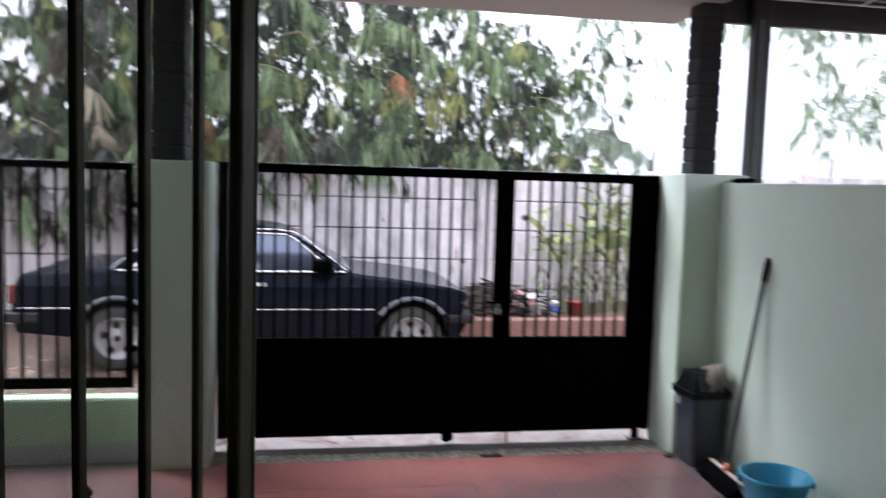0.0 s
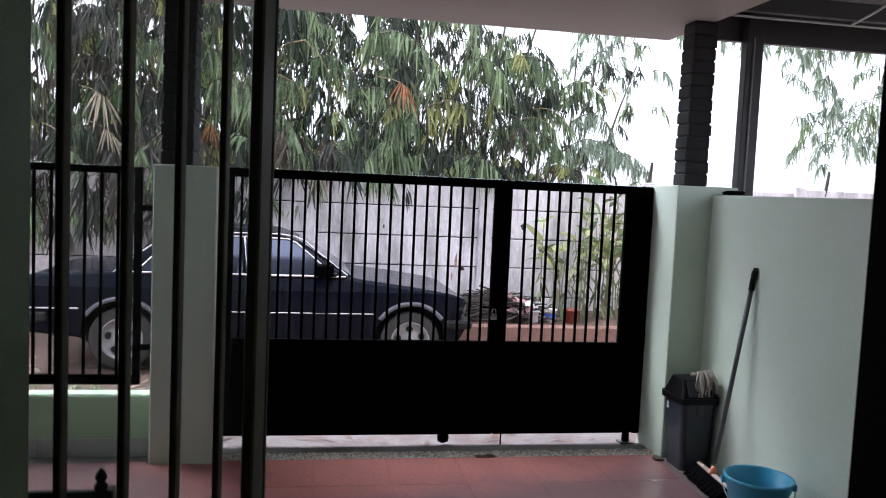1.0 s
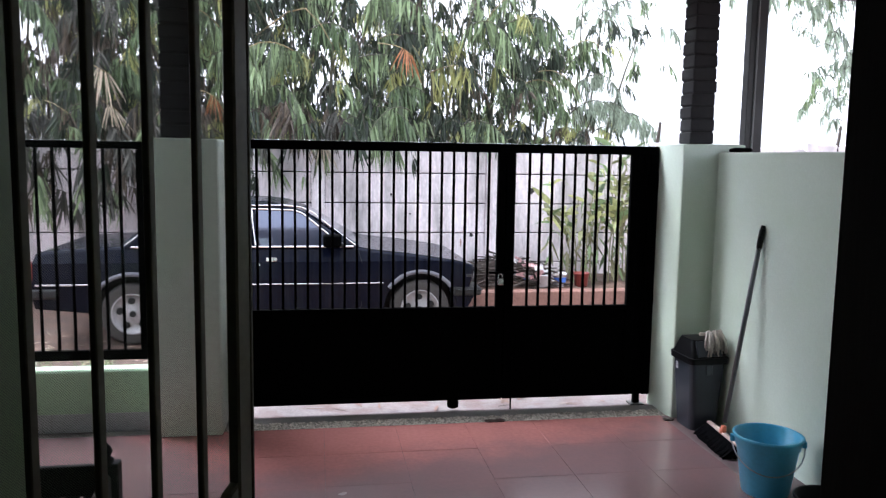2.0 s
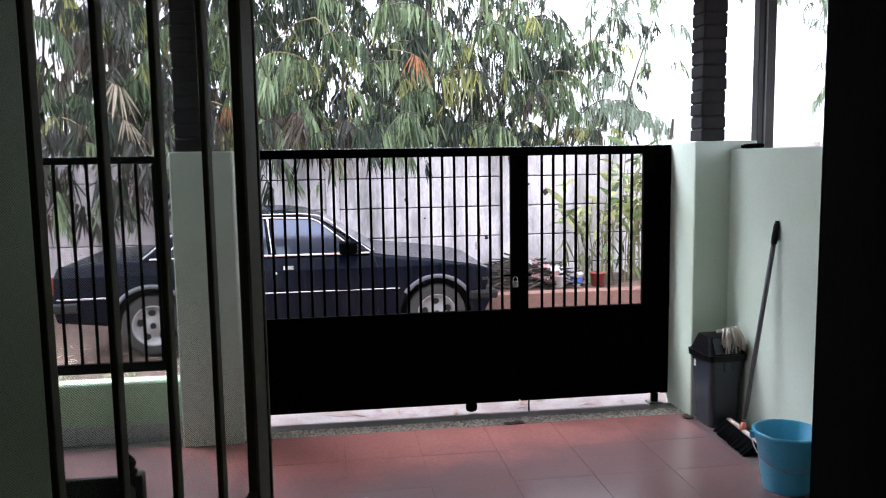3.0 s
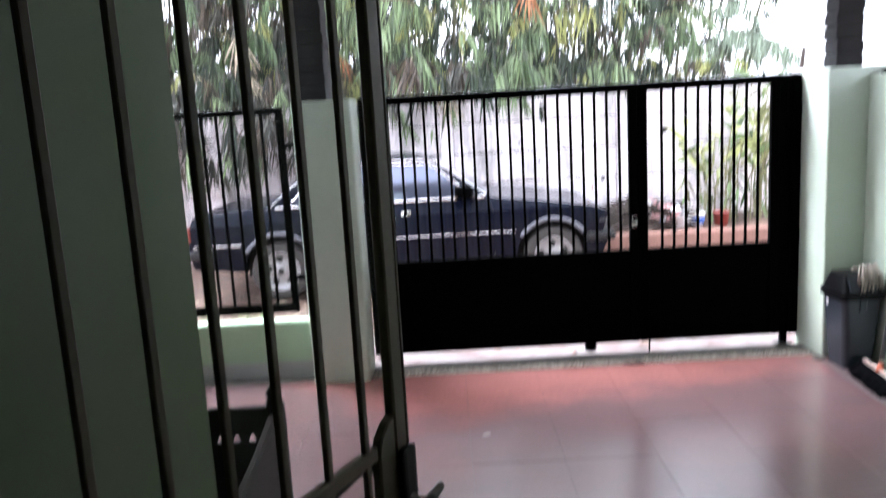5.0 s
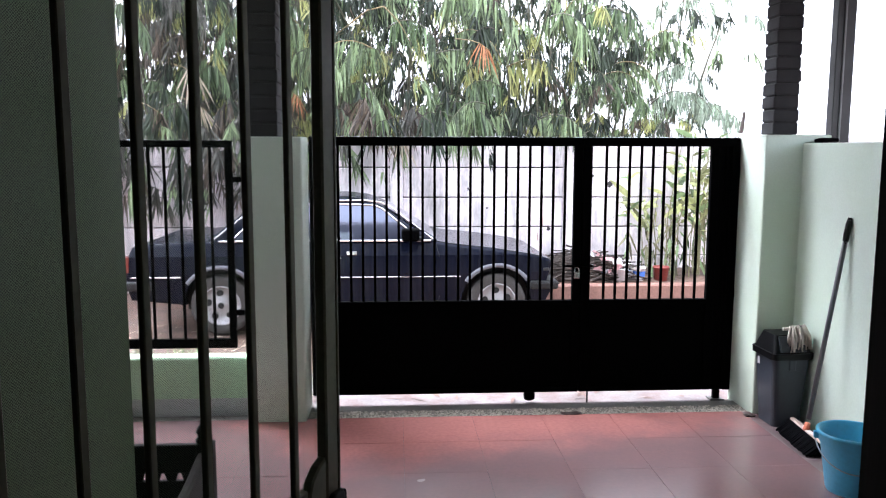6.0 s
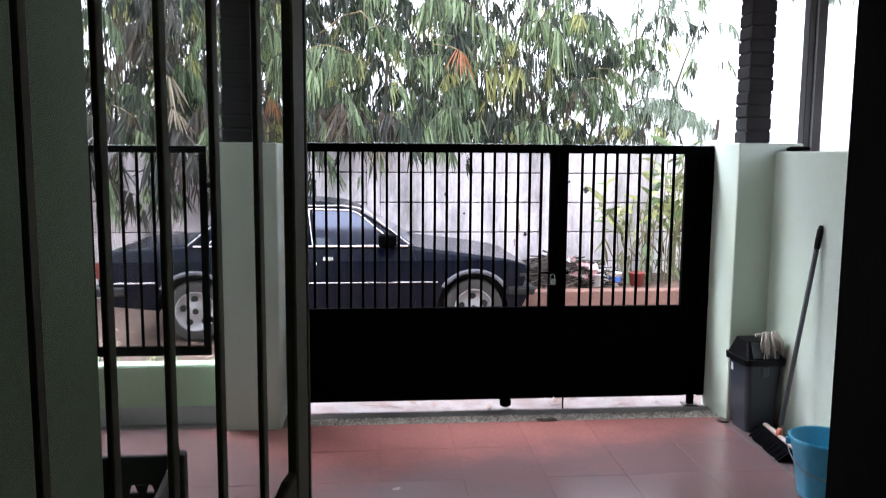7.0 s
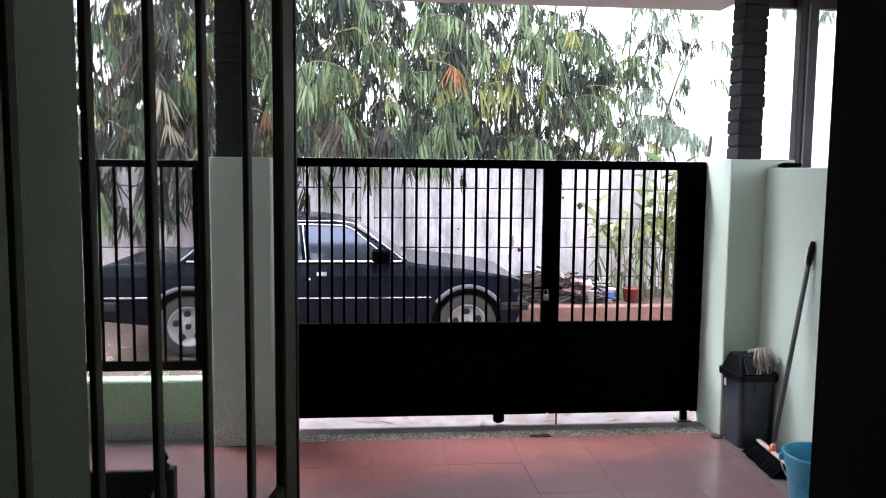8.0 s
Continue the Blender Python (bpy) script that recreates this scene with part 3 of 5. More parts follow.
skirting = structure("trim_wall_base", box(LEFT, -0.846, 4.5405, 4.5449, -0.006, 0.098), M["cement"], "pale tile skirting along the low wall")
for i in range(6):
    part("skirting_tile", box(-0.848 - 0.30 * (i + 1) + 0.003, -0.848 - 0.30 * i, 4.536, 4.5403, -0.006, 0.10, 0.0015), M["skirt"], skirting)


def door_frame():
    t = tagged(thing("door_1", "dark stained wooden door frame, standing open to the carport", "door"), kind="structure")
    part("jamb", box(JAMB_X, JAMB_X + 0.09, 0.36, JAMB_Y, 0, 2.16, 0.004), M["darkwood"], t)
    part("jamb", box(JAMB_X + 0.012, JAMB_X + 0.09, 0.30, 0.358, 0, 2.16, 0.004), M["darkwood"], t)
    part("jamb", box(BLOCK_X + 0.002, BLOCK_X + 0.075, 0.36, JAMB_Y, 0, 2.16, 0.004), M["darkwood"], t)
    part("head", box(BLOCK_X + 0.075, JAMB_X, 0.36, JAMB_Y, 2.09, 2.155, 0.004), M["darkwood"], t)


door_frame()


# ---- brick-clad columns on the pillars ----
def column(name, x0, x1, y0, y1, z0, z1, label):
    t = tagged(thing(name, label, "column"), kind="structure")
    part("core", box(x0 + 0.008, x1 - 0.008, y0 + 0.008, y1 - 0.008, z0, z1), M["mortar"], t)
    h, gap = 0.066, 0.008
    n = int((z1 - z0) / (h + gap))
    w, d = x1 - x0, y1 - y0
    full = box(-w / 2, w / 2, -d / 2, d / 2, 0, h, 0.007, 2)
    me = bpy.data.meshes.new("brick")
    full.to_mesh(me)
    full.free()
    me.materials.append(M["brick"])
    rnd = random.Random(3)
    for i in range(n):
        ob = new("brick", me)
        ob.parent = t
        ob.matrix_basis = pose((x0 + x1) / 2 + rnd.uniform(-.004, .004), (y0 + y1) / 2 + rnd.uniform(-.004, .004), z0 + 0.002 + i * (h + gap), 0, 0, rnd.uniform(-1.2, 1.2))
    return t


column("column_right", 2.165, 2.312, 4.425, 4.58, 1.643, CEIL, "dark grey brick-clad column on the pillar")
column("column_left", -0.812, -0.645, 4.43, 4.66, 1.623, CEIL, "dark grey brick-clad column on the pillar")


# ---- gate ----
def gate():
    t = thing("double_gate", "black painted steel double gate, closed, bars over solid panels", "gate")
    z0, zp, z1 = 0.045, 0.630, 1.628
    hw = 0.018
    y0, y1 = GATE_Y - hw, GATE_Y + hw
    leaves = [("gate_leaf", -0.512, 1.143, 0.055, 0.055), ("gate_leaf", 1.1435, 2.1125, 0.055, 0.176)]
    for name, xa, xb, wl, wr in leaves:
        leaf = part(name, box(xa, xb, y0, y1, z1 - 0.053, z1, 0.003), M["black"], t)
        part("stile", box(xa, xa + wl, y0 + .001, y1 - .001, z0, z1 - 0.0500, 0.003), M["black"], leaf)
        part("stile", box(xb - wr, xb - wr + 0.05, y0 + .001, y1 - .001, z0, z1 - 0.0500, 0.003), M["black"], leaf)
        if wr > 0.1:
            part("stile", box(xb - 0.05, xb, y0 - .006, y1 - .001, z0, z1 - 0.0500, 0.003), M["black"], leaf)
            part("cover_strip", box(xb - wr + 0.05, xb - 0.05, y0 + .008, y1 - .008, z0, z1 - 0.0500, 0.002), M["black"], leaf)
            part("cover_rib", box(xb - 0.085, xb - 0.075, y0 - .004, y0 + .0075, z0, z1 - 0.0500, 0.002), M["black"], leaf)
        part("sheet_panel", box(xa + wl, xb - wr, GATE_Y - 0.004, GATE_Y + 0.004, z0 + 0.04, zp - 0.03), M["black"], leaf)
        part("rail", box(xa + wl, xb - wr, y0 + .001, y1 - .001, zp - 0.03, zp, 0.003), M["black"], leaf)
        part("rail", box(xa + wl, xb - wr, y0 + .001, y1 - .001, z0, z0 + 0.04, 0.003), M["black"], leaf)
        first, step = (1.035, -0.0725) if xa < 0 else (1.288, 0.0722)
        bar = box(-0.0076, 0.0076, -0.0065, 0.0065, zp, z1 - 0.053, 0.001)
        me = bpy.data.meshes.new("bar")
        bar.to_mesh(me)
        bar.free()
        me.materials.append(M["black"])
        x = first
        while xa + wl < x < xb - wr:
            ob = new("bar", me)
            ob.parent = leaf
            ob.location = (x, GATE_Y, 0)
            x += step
    part("meeting_strip", box(1.128, 1.158, y1 + .0005, y1 + .006, z0, z1, 0.001), M["black"], t)
    # wheel, foot posts, drop bolt, lock
    w = part("wheel_bracket", box(0.801, 0.867, y0 + .002, y1 - .002, -0.004, 0.0445, 0.006), M["black"], t)
    bm = lathe([(0.0, -0.014), (0.03, -0.014), (0.036, -0.008), (0.036, 0.008), (0.03, 0.014), (0.0, 0.014)], 20, axis="Y")
    bmesh.ops.translate(bm, verts=bm.verts, vec=(0.834, GATE_Y, 0.024))
    part("wheel", bm, M["black"], w)
    part("foot_post", box(2.012, 2.052, y0 + .002, y1 - .002, -0.03, 0.0445, 0.002), M["black"], t)
    part("foot_plate", box(1.985, 2.075, GATE_Y - 0.04, GATE_Y + 0.04, -0.022, -0.012, 0.002), M["dark_steel"], t)
    part("drop_bolt", tube([(1.196, y0 - 0.006, -0.03), (1.196, y0 - 0.006, 0.42)], 0.005, 8), M["black"], t)
    part("slide_bolt", tube([(1.04, y0 - 0.010, 0.845), (1.21, y0 - 0.010, 0.845)], 0.007, 8), M["black"], t)
    part("hinge", box(2.1126, 2.1149, GATE_Y - 0.022, GATE_Y + 0.012, 1.38, 1.46, 0.001), M["black"], t)
    part("hinge", box(2.1126, 2.1149, GATE_Y - 0.022, GATE_Y + 0.012, 0.62, 0.70, 0.001), M["black"], t)
    part("hinge", box(-0.5149, -0.5121, GATE_Y - 0.012, GATE_Y + 0.012, 1.30, 1.40, 0.001), M["black"], t)
    lock = part("padlock", box(1.092, 1.128, y0 - 0.028, y0 - 0.012, 0.770, 0.812, 0.004, 2), M["silver"], t, "small steel padlock")
    arc = [(1.110 + 0.012 * math.cos(a), y0 - 0.020, 0.812 + 0.012 + 0.014 * math.sin(a)) for a in np.linspace(0, math.pi, 9)]
    part("shackle", tube([(1.122, y0 - 0.02, 0.805)] + arc + [(1.098, y0 - 0.02, 0.805)], 0.003, 8), M["silver"], lock)


gate()


def rain_drops():
    rnd = random.Random(61)
    bm = bmesh.new()
    for i in range(620):
        x = rnd.uniform(-0.50, 2.10) if i < 500 else rnd.uniform(-2.2, -0.95)
        y, z = (GATE_Y + rnd.uniform(-0.016, 0.010), 1.628) if i < 500 else (4.60 + rnd.uniform(-0.013, 0.008), 1.602)
        r = rnd.uniform(0.0018, 0.0045)
        bmesh.ops.create_icosphere(bm, subdivisions=1, radius=r, matrix=pose(x, y, z + r * 0.6))
    tagged(link("rain_drops", bm, M["water"]), "clear rain drops beading on the black rails", "water", kind="stuff")


rain_drops()


def fence():
    t = thing("fence_panel", "black steel bar fence on the low green wall", "fence")
    y0, y1 = 4.585, 4.615
    part("rail", box(-2.68, -0.935, y0, y1, 1.562, 1.602, 0.003), M["black"], t)
    part("rail", box(-2.68, -0.935, y0, y1, 0.390, 0.445, 0.003), M["black"], t)
    part("post", box(-0.975, -0.935, y0 + .001, y1 - .001, 0.4455, 1.5615, 0.003), M["black"], t)
    part("post", box(-2.68, -2.64, y0 + .001, y1 - .001, 0.4455, 1.5615, 0.003), M["black"], t)
    for z in (1.38, 0.60):
        part("bracket", box(-0.935, -0.8452, y0 + 0.006, y1 - 0.006, z - 0.016, z + 0.016, 0.002), M["black"], t)
    me = bpy.data.meshes.new("bar")
    b = box(-0.0076, 0.0076, -0.0065, 0.0065, 0.425, 1.562, 0.001)
    b.to_mesh(me)
    b.free()
    me.materials.append(M["black"])
    for i in range(19):
        ob = new("bar", me)
        ob.parent = t
        ob.location = (-1.061 - 0.0865 * i, 4.60, 0)


fence()


# ---- screen door, swung out towards the carport ----
def screen_door():
    ang = math.degrees(math.atan2(0.886, 0.463))
    t = thing("screen_door", "grey-brown metal screen door with bars and insect mesh, swung open", "door", pose(-0.152, 1.108, 0, 0, 0, ang))
    s0, s1, th = -0.66, 0.109, 0.010
    part("stile", box(0.0755, s1, -th, th, 0.012, 2.06, 0.003), M["bronze"], t)
    part("stile_edge", box(s1 + 0.0015, s1 + 0.0065, -th, th - 0.003, 0.012, 2.06, 0.001), M["bronze"], t)
    part("stile", box(s0, s0 + 0.06, -th, th, 0.012, 2.06, 0.004), M["bronze"], t)
    part("rail", box(s0 + 0.06, 0.0755, -th + .001, th - .001, 2.00, 2.06, 0.004), M["bronze"], t)
    part("rail", box(s0 + 0.06, 0.0755, -th + .001, th - .001, 0.012, 0.11, 0.004), M["bronze"], t)
    part("lock_rail", box(s0 + 0.06, 0.026, -0.008, 0.008, 1.008, 1.032, 0.003), M["bronze"], t)
    bm = prism([(0.0753, 0.80), (0.0753, 1.066), (0.055, 1.058), (0.036, 1.040), (0.027, 1.015), (0.026, 0.80)], -0.009, 0.009, None, 0.003, 1)
    part("lock_box", bm, M["bronze"], t, "welded lock box")
    me = bpy.data.meshes.new("bar")
    b = box(-0.006, 0.006, -0.006, 0.004, 0.11, 2.00, 0.0015)
    b.to_mesh(me)
    b.free()
    me.materials.append(M["bronze"])
    for i in range(7):
        ob = new("bar", me)
        ob.parent = t
        ob.location = (-0.094 * i, 0, 0)
    bm = bmesh.new()
    pitch, w, yy = 0.0031, 0.00026, 0.0065
    xa, xb, za, zb = s0 + 0.06, 0.0755, 0.11, 2.0
    for slant in (1, -1):
        c = xa - zb if slant == 1 else xa + za
        while c < (xb - za if slant == 1 else xb + zb):
            # the slanting wire x = c + slant * z, kept inside the frame
            lo, hi = ((xa - c, xb - c) if slant == 1 else (c - xb, c - xa))
            lo, hi = max(lo, za), min(hi, zb)
            if hi - lo > 0.002:
                yq = yy + (0.0004 if slant == 1 else 0.0)
                p, q = c + slant * lo, c + slant * hi
                bm.faces.new([bm.verts.new(v) for v in ((p - w, yq, lo), (p + w, yq, lo), (q + w, yq, hi), (q - w, yq, hi))])
            c += pitch
    part("insect_mesh", bm, M["mesh"], t, "fine grey insect mesh")
    lock = part("lock_plate", box(0.074, 0.116, -th - 0.012, -th, 0.780, 1.005, 0.010, 3), M["chairblack"], t, "black lock plate")
    lever = tube([(0.094, -th - 0.010, 0.915), (0.094, -th - 0.036, 0.915), (0.102, -th - 0.044, 0.919), (0.130, -th - 0.046, 0.928)], [0.010, 0.008, 0.009, 0.007], 10)
    part("outer_lever", tube([(0.06, 0.010, 0.972), (0.06, 0.045, 0.972), (0.05, 0.050, 0.972), (-0.055, 0.048, 0.966), (-0.06, 0.046, 0.965)], [0.009, 0.009, 0.010, 0.011, 0.006], 10), M["chairblack"], t, "black outer lever")
    part("lever", lever, M["galv"], lock, "worn steel lever handle")
    part("keyhole", tube([(0.094, -th - 0.013, 0.835), (0.094, -th - 0.016, 0.835)], 0.010, 12), M["silver"], lock)
    for z in (0.35, 1.75):
        part("hinge", tube([(s0 - 0.008, 0, z), (s0 - 0.008, 0, z + 0.10)], 0.008, 10), M["bronze"], t)


screen_door()


# ---- neighbour's canopy beyond the side wall ----
def canopy():
    t = thing("side_canopy", "dark steel canopy with a corrugated roof sheet beyond the side wall", "canopy")
    for x, y in ((2.665, 4.705), (5.2, 4.705), (5.2, 2.2)):
        part("post", box(x, x + 0.115, y, y + 0.07, ground_z(4), 2.80, 0.004), M["steelgrey"], t)
    part("post_lip", box(2.704, 2.716, 4.694, 4.7045, 0.0, 2.60, 0.002), M["galv"], t)
    part("fascia_beam", box(2.32, 5.4, 4.778, 4.83, 2.585, 2.815, 0.004), M["steelgrey"], t)
    part("beam", box(2.32, 5.4, 4.30, 4.35, 2.66, 2.76, 0.004), M["steelgrey"], t)
    part("beam", box(2.32, 5.4, 2.2, 2.25, 2.66, 2.76, 0.004), M["steelgrey"], t)
    part("side_beam", box(2.32, 2.37, 2.25, 4.30, 2.66, 2.76, 0.004), M["steelgrey"], t)
    part("rod", tube([(2.33, 4.36, 2.64), (5.3, 4.36, 2.64)], 0.007, 8), M["rod"], t)
    part("rod", tube([(3.09, 4.3, 2.63), (2.92, 3.9, 2.60), (2.7, 3.4, 2.57)], 0.007, 8), M["rod"], t)
    bm = bmesh.new()
    prev = None
    for i in range(240):
        x = 2.27 + i * 0.0135
        z = 2.80 + 0.012 * math.sin(i * math.pi / 3)
        cur = (bm.verts.new((x, 1.9, z + 0.12)), bm.verts.new((x, 5.1, z)))
        if prev:
            bm.faces.new((prev[0], cur[0], cur[1], prev[1]))
        prev = cur
    part("roof_sheet", bm, M["galv"], t, "grey corrugated roof sheet", smooth=True)


canopy()


def wall_bracket():
    t = thing("steel_bracket", "short black steel bracket lying on the side wall by the pillar", "bracket")
    part("bar", tube([(2.372, 4.345, 1.606), (2.40, 4.350, 1.610), (2.455, 4.356, 1.611), (2.515, 4.362, 1.612)], [0.009, 0.013, 0.014, 0.011], 8), M["black"], t)
    part("clip", box(2.41, 2.44, 4.335, 4.375, 1.5945, 1.622, 0.004), M["black"], t)


wall_bracket()


# ---- concrete panel wall across the lane ----
def lane_wall():
    t = tagged(thing("wall_lane", "weathered pale concrete panel wall across the lane", "wall"), kind="structure")
    y = 10.30
    joints = [-0.40, -0.23, 0.16, 0.55, 0.94, 1.33, 1.665]
    step, first = 2.28, 2.295
    panels = {}
    for i in range(-6, 9):
        xc = first + i * step
        top = 1.80 if i >= 2 else 1.76 if i >= 1 else 1.655
        part("wall_post", box(xc - 0.085, xc + 0.085, y - 0.055, y + 0.09, -0.6, top + 0.02, 0.010), M["panel"], t)
        for z0, z1 in zip(joints, joints[1:]):
            z1 = (1.80 if i >= 2 else 1.745) if i >= 1 and z1 > 1.6 else z1
            key = (z0, z1)
            if key not in panels:
                me = bpy.data.meshes.new("panel")
                b = box(-step / 2 + 0.087, step / 2 - 0.087, 0, 0.05, z0 + 0.006, z1 - 0.006, 0.012)
                b.to_mesh(me)
                b.free()
                me.materials.append(M["panel"])
                panels[key] = me
            ob = new("panel", panels[key])
            ob.parent = t
            ob.location = (xc + step / 2, y + 0.003 * math.sin(7 * i + 13 * z0), 0)
    rnd = random.Random(9)

    def blot(x, z, w, h, material, name):
        n = 14
        out = [(x + w * math.cos(a) * rnd.uniform(0.6, 1.1), z + h * math.sin(a) * rnd.uniform(0.6, 1.1)) for a in (2 * math.pi * k / n for k in range(n))]
        part(name, prism(out, y - 0.0065, y + 0.002), material, t)
    blot(2.83, 1.115, 0.045, 0.05, M["mould"], "mould_spot")
    blot(2.60, 1.22, 0.02, 0.02, M["mould"], "mould_spot")
    blot(1.93, 0.62, 0.02, 0.11, M["rust"], "rust_stain")
    blot(1.88, 0.42, 0.012, 0.07, M["rust"], "rust_stain")
    blot(2.02, 0.52, 0.03, 0.03, M["mould"], "mould_spot")
    blot(1.20, 0.80, 0.015, 0.015, M["mould"], "mould_spot")
    blot(0.95, 1.05, 0.012, 0.03, M["mould"], "mould_spot")
    for sx, sz in ((4.60, 2.06), (7.3, 2.06)):
        part("stake", tube([(sx - 0.03, y + 0.02, 1.70), (sx, y + 0.02, 1.9), (sx + 0.015, y + 0.02, sz)], [0.026, 0.024, 0.018], 6), M["twig"], t, "dark stake")
    part("backing", box(first - 6 * step, first + 9 * step, y + 0.052, y + 0.062, -0.5, 1.66), M["mortar"], t)


lane_wall()
structure("trim_kerb", box(1.25, 9.0, 9.20, 9.34, -0.42, -0.045, 0.02), M["kerb"], "rough red-brown kerb along the planting bed")
bm = bmesh.new()
rows = []
for j in range(7):
    yy = 9.30 + j * 0.165
    rows.append([bm.verts.new((1.25 + 0.2 * i, yy, -0.06 + 0.05 * noise.noise((i * 0.5, j * 0.7, 2.0)) + 0.012 * j)) for i in range(40)])
for a, b in zip(rows, rows[1:]):
    for k in range(39):
        bm.faces.new((a[k], a[k + 1], b[k + 1], b[k]))
structure("ground_bed", bm, M["earth"], "planting bed of red-brown earth before the wall")


# ---- parked car ----
def wheel(parent, x, y, face):
    bm = lathe([(0.19, -0.09), (0.265, -0.10), (0.295, -0.085), (0.302, -0.05), (0.302, 0.05), (0.295, 0.085), (0.265, 0.10), (0.19, 0.09)], 40, axis="Y")
    bmesh.ops.translate(bm, verts=bm.verts, vec=(x, y, 0.302))
    w = part("wheel", bm, M["tyre"], parent, "muddy tyre", smooth=True)
    f = face
    bm = lathe([(0.200, f * 0.092), (0.192, f * 0.098), (0.182, f * 0.085), (0.172, f * 0.062), (0.10, f * 0.055), (0.055, f * 0.080), (0.0, f * 0.082)], 40, axis="Y")
    bmesh.ops.translate(bm, verts=bm.verts, vec=(x, y, 0.302))
    rim = part("rim", bm, M["rim"], w, "grey alloy rim", smooth=True)
    for k in range(5):
        a = 2 * math.pi * k / 5 + 0.4
        cx, cz = x + 0.125 * math.cos(a), 0.302 + 0.125 * math.sin(a)
        bm = bmesh.new()
        vs = []
        for q in range(14):
            b = 2 * math.pi * q / 14
            u, v = 0.036 * math.cos(b), 0.030 * math.sin(b)
            vs.append(bm.verts.new((cx + u * math.sin(a) + v * math.cos(a), y + f * 0.073, cz - u * math.cos(a) + v * math.sin(a))))
        face_ = bm.faces.new(vs)
        r = bmesh.ops.extrude_face_region(bm, geom=[face_])
        bmesh.ops.translate(bm, verts=[g for g in r["geom"] if isinstance(g, bmesh.types.BMVert)], vec=(0, -f * 0.02, 0))
        part("slot", bm, M["hubdark"], rim)
    part("hub_cap", tube([(x, y + f * 0.08, 0.302), (x, y + f * 0.092, 0.302)], 0.030, 16), M["hubdark"], rim)


def car():
    t = thing("parked_car", "old dark navy sedan with chrome trim, wet, parked in the lane", "car", pose(0, 7.86, GROUND, 0, 0, 0.8))
    W = 1.66
    xr, xf = -1.745, 1.035

    def arch(cx, r, zc, a0, a1, n=12):
        return [(cx + r * math.cos(a), zc + r * math.sin(a)) for a in np.linspace(a0, a1, n)]
    # lower body, side outline with the wheel openings
    out = [(-2.62, 0.36), (-2.66, 0.52), (-2.655, 0.72), (-2.60, 0.885), (-2.50, 0.915), (-2.0, 0.945), (-1.75, 0.955), (0.38, 0.945), (0.55, 0.915), (1.0, 0.865), (1.42, 0.80), (1.575, 0.755), (1.60, 0.72), (1.53, 0.47), (1.50, 0.34), (1.42, 0.27)]
    out += arch(xf, 0.365, 0.30, -0.05, math.pi + 0.10)
    out += [(0.66, 0.22), (-1.36, 0.22)]
    out += arch(xr, 0.365, 0.30, -0.1, math.pi + 0.02)
    out += [(-2.14, 0.31)]
    bm = prism(out, 0.0, W, None, 0.03, 2)
    for z in (0.62, 0.80, 0.86, 0.91):
        bmesh.ops.bisect_plane(bm, geom=bm.verts[:] + bm.edges[:] + bm.faces[:], plane_co=(0, 0, z), plane_no=(0, 0, 1))
    for v in bm.verts:
        lean = max(0.0, v.co.z - 0.80) * 0.42 + max(0.0, 0.62 - v.co.z) * 0.10
        v.co.y += lean if v.co.y < W / 2 else -lean
    body = part("body", bm, M["car"], t)
    # greenhouse: lofted from the belt to the roof
    def ring(z, x0, x1, inset):
        return [(x0, inset, z), (x1, inset, z), (x1, W - inset, z), (x0, W - inset, z)]
    bm = bmesh.new()
    levels = [ring(0.935, -1.86, 0.42, 0.05), ring(1.10, -1.66, 0.14, 0.10), ring(1.28, -1.42, -0.12, 0.17), ring(1.348, -1.28, -0.30, 0.22), ring(1.378, -1.10, -0.50, 0.34)]
    vs = [[bm.verts.new(c) for c in lv] for lv in levels]
    for a, b in zip(vs, vs[1:]):
        for k in range(4):
            bm.faces.new((a[k], a[(k + 1) % 4], b[(k + 1) % 4], b[k]))
    bm.faces.new(vs[-1])
    bmesh.ops.recalc_face_normals(bm, faces=bm.faces[:])
    bmesh.ops.bevel(bm, geom=[e for e in bm.edges if abs(e.verts[0].co.z - e.verts[1].co.z) > 0.02], offset=0.04, segments=3, affect="EDGES", profile=0.5)
    part("cabin", bm, M["car"], body, "dark roof and pillars", smooth=False)

    def side_y(z):
        zs = [0.935, 1.10, 1.28, 1.348, 1.378]
        return float(np.interp(z, zs, [0.05, 0.10, 0.17, 0.22, 0.34]))

    def glass_y(z):
        d = z - 0.955
        return 0.056 + 0.0875 * d + 0.81 * d * d if 0 <= d <= 0.34 else side_y(z)

    def side_panel(pts, lift, name, material, label=""):
        bm = bmesh.new()
        bm.faces.new([bm.verts.new((x, 0, z)) for x, z in pts])
        for k in range(1, 14):
            bmesh.ops.bisect_plane(bm, geom=bm.verts[:] + bm.edges[:] + bm.faces[:], plane_co=(0, 0, 0.955 + 0.025 * k), plane_no=(0, 0, 1))
        for v in bm.verts:
            v.co.y = glass_y(v.co.z) - lift
        r = bmesh.ops.extrude_face_region(bm, geom=bm.faces[:])
        bmesh.ops.translate(bm, verts=[g for g in r["geom"] if isinstance(g, bmesh.types.BMVert)], vec=(0, 0.02, 0))
        bmesh.ops.recalc_face_normals(bm, faces=bm.faces[:])
        return part(name, bm, material, body, label)

    front = [(-0.55, 0.955), (0.23, 0.955), (-0.03, 1.17), (-0.14, 1.255), (-0.22, 1.285), (-0.60, 1.295)]
    rear = [(-1.60, 0.955), (-0.63, 0.955), (-0.67, 1.295), (-1.15, 1.285), (-1.32, 1.24)]
    side_panel(front, 0.008, "side_window", M["carglass"], "tinted side window")
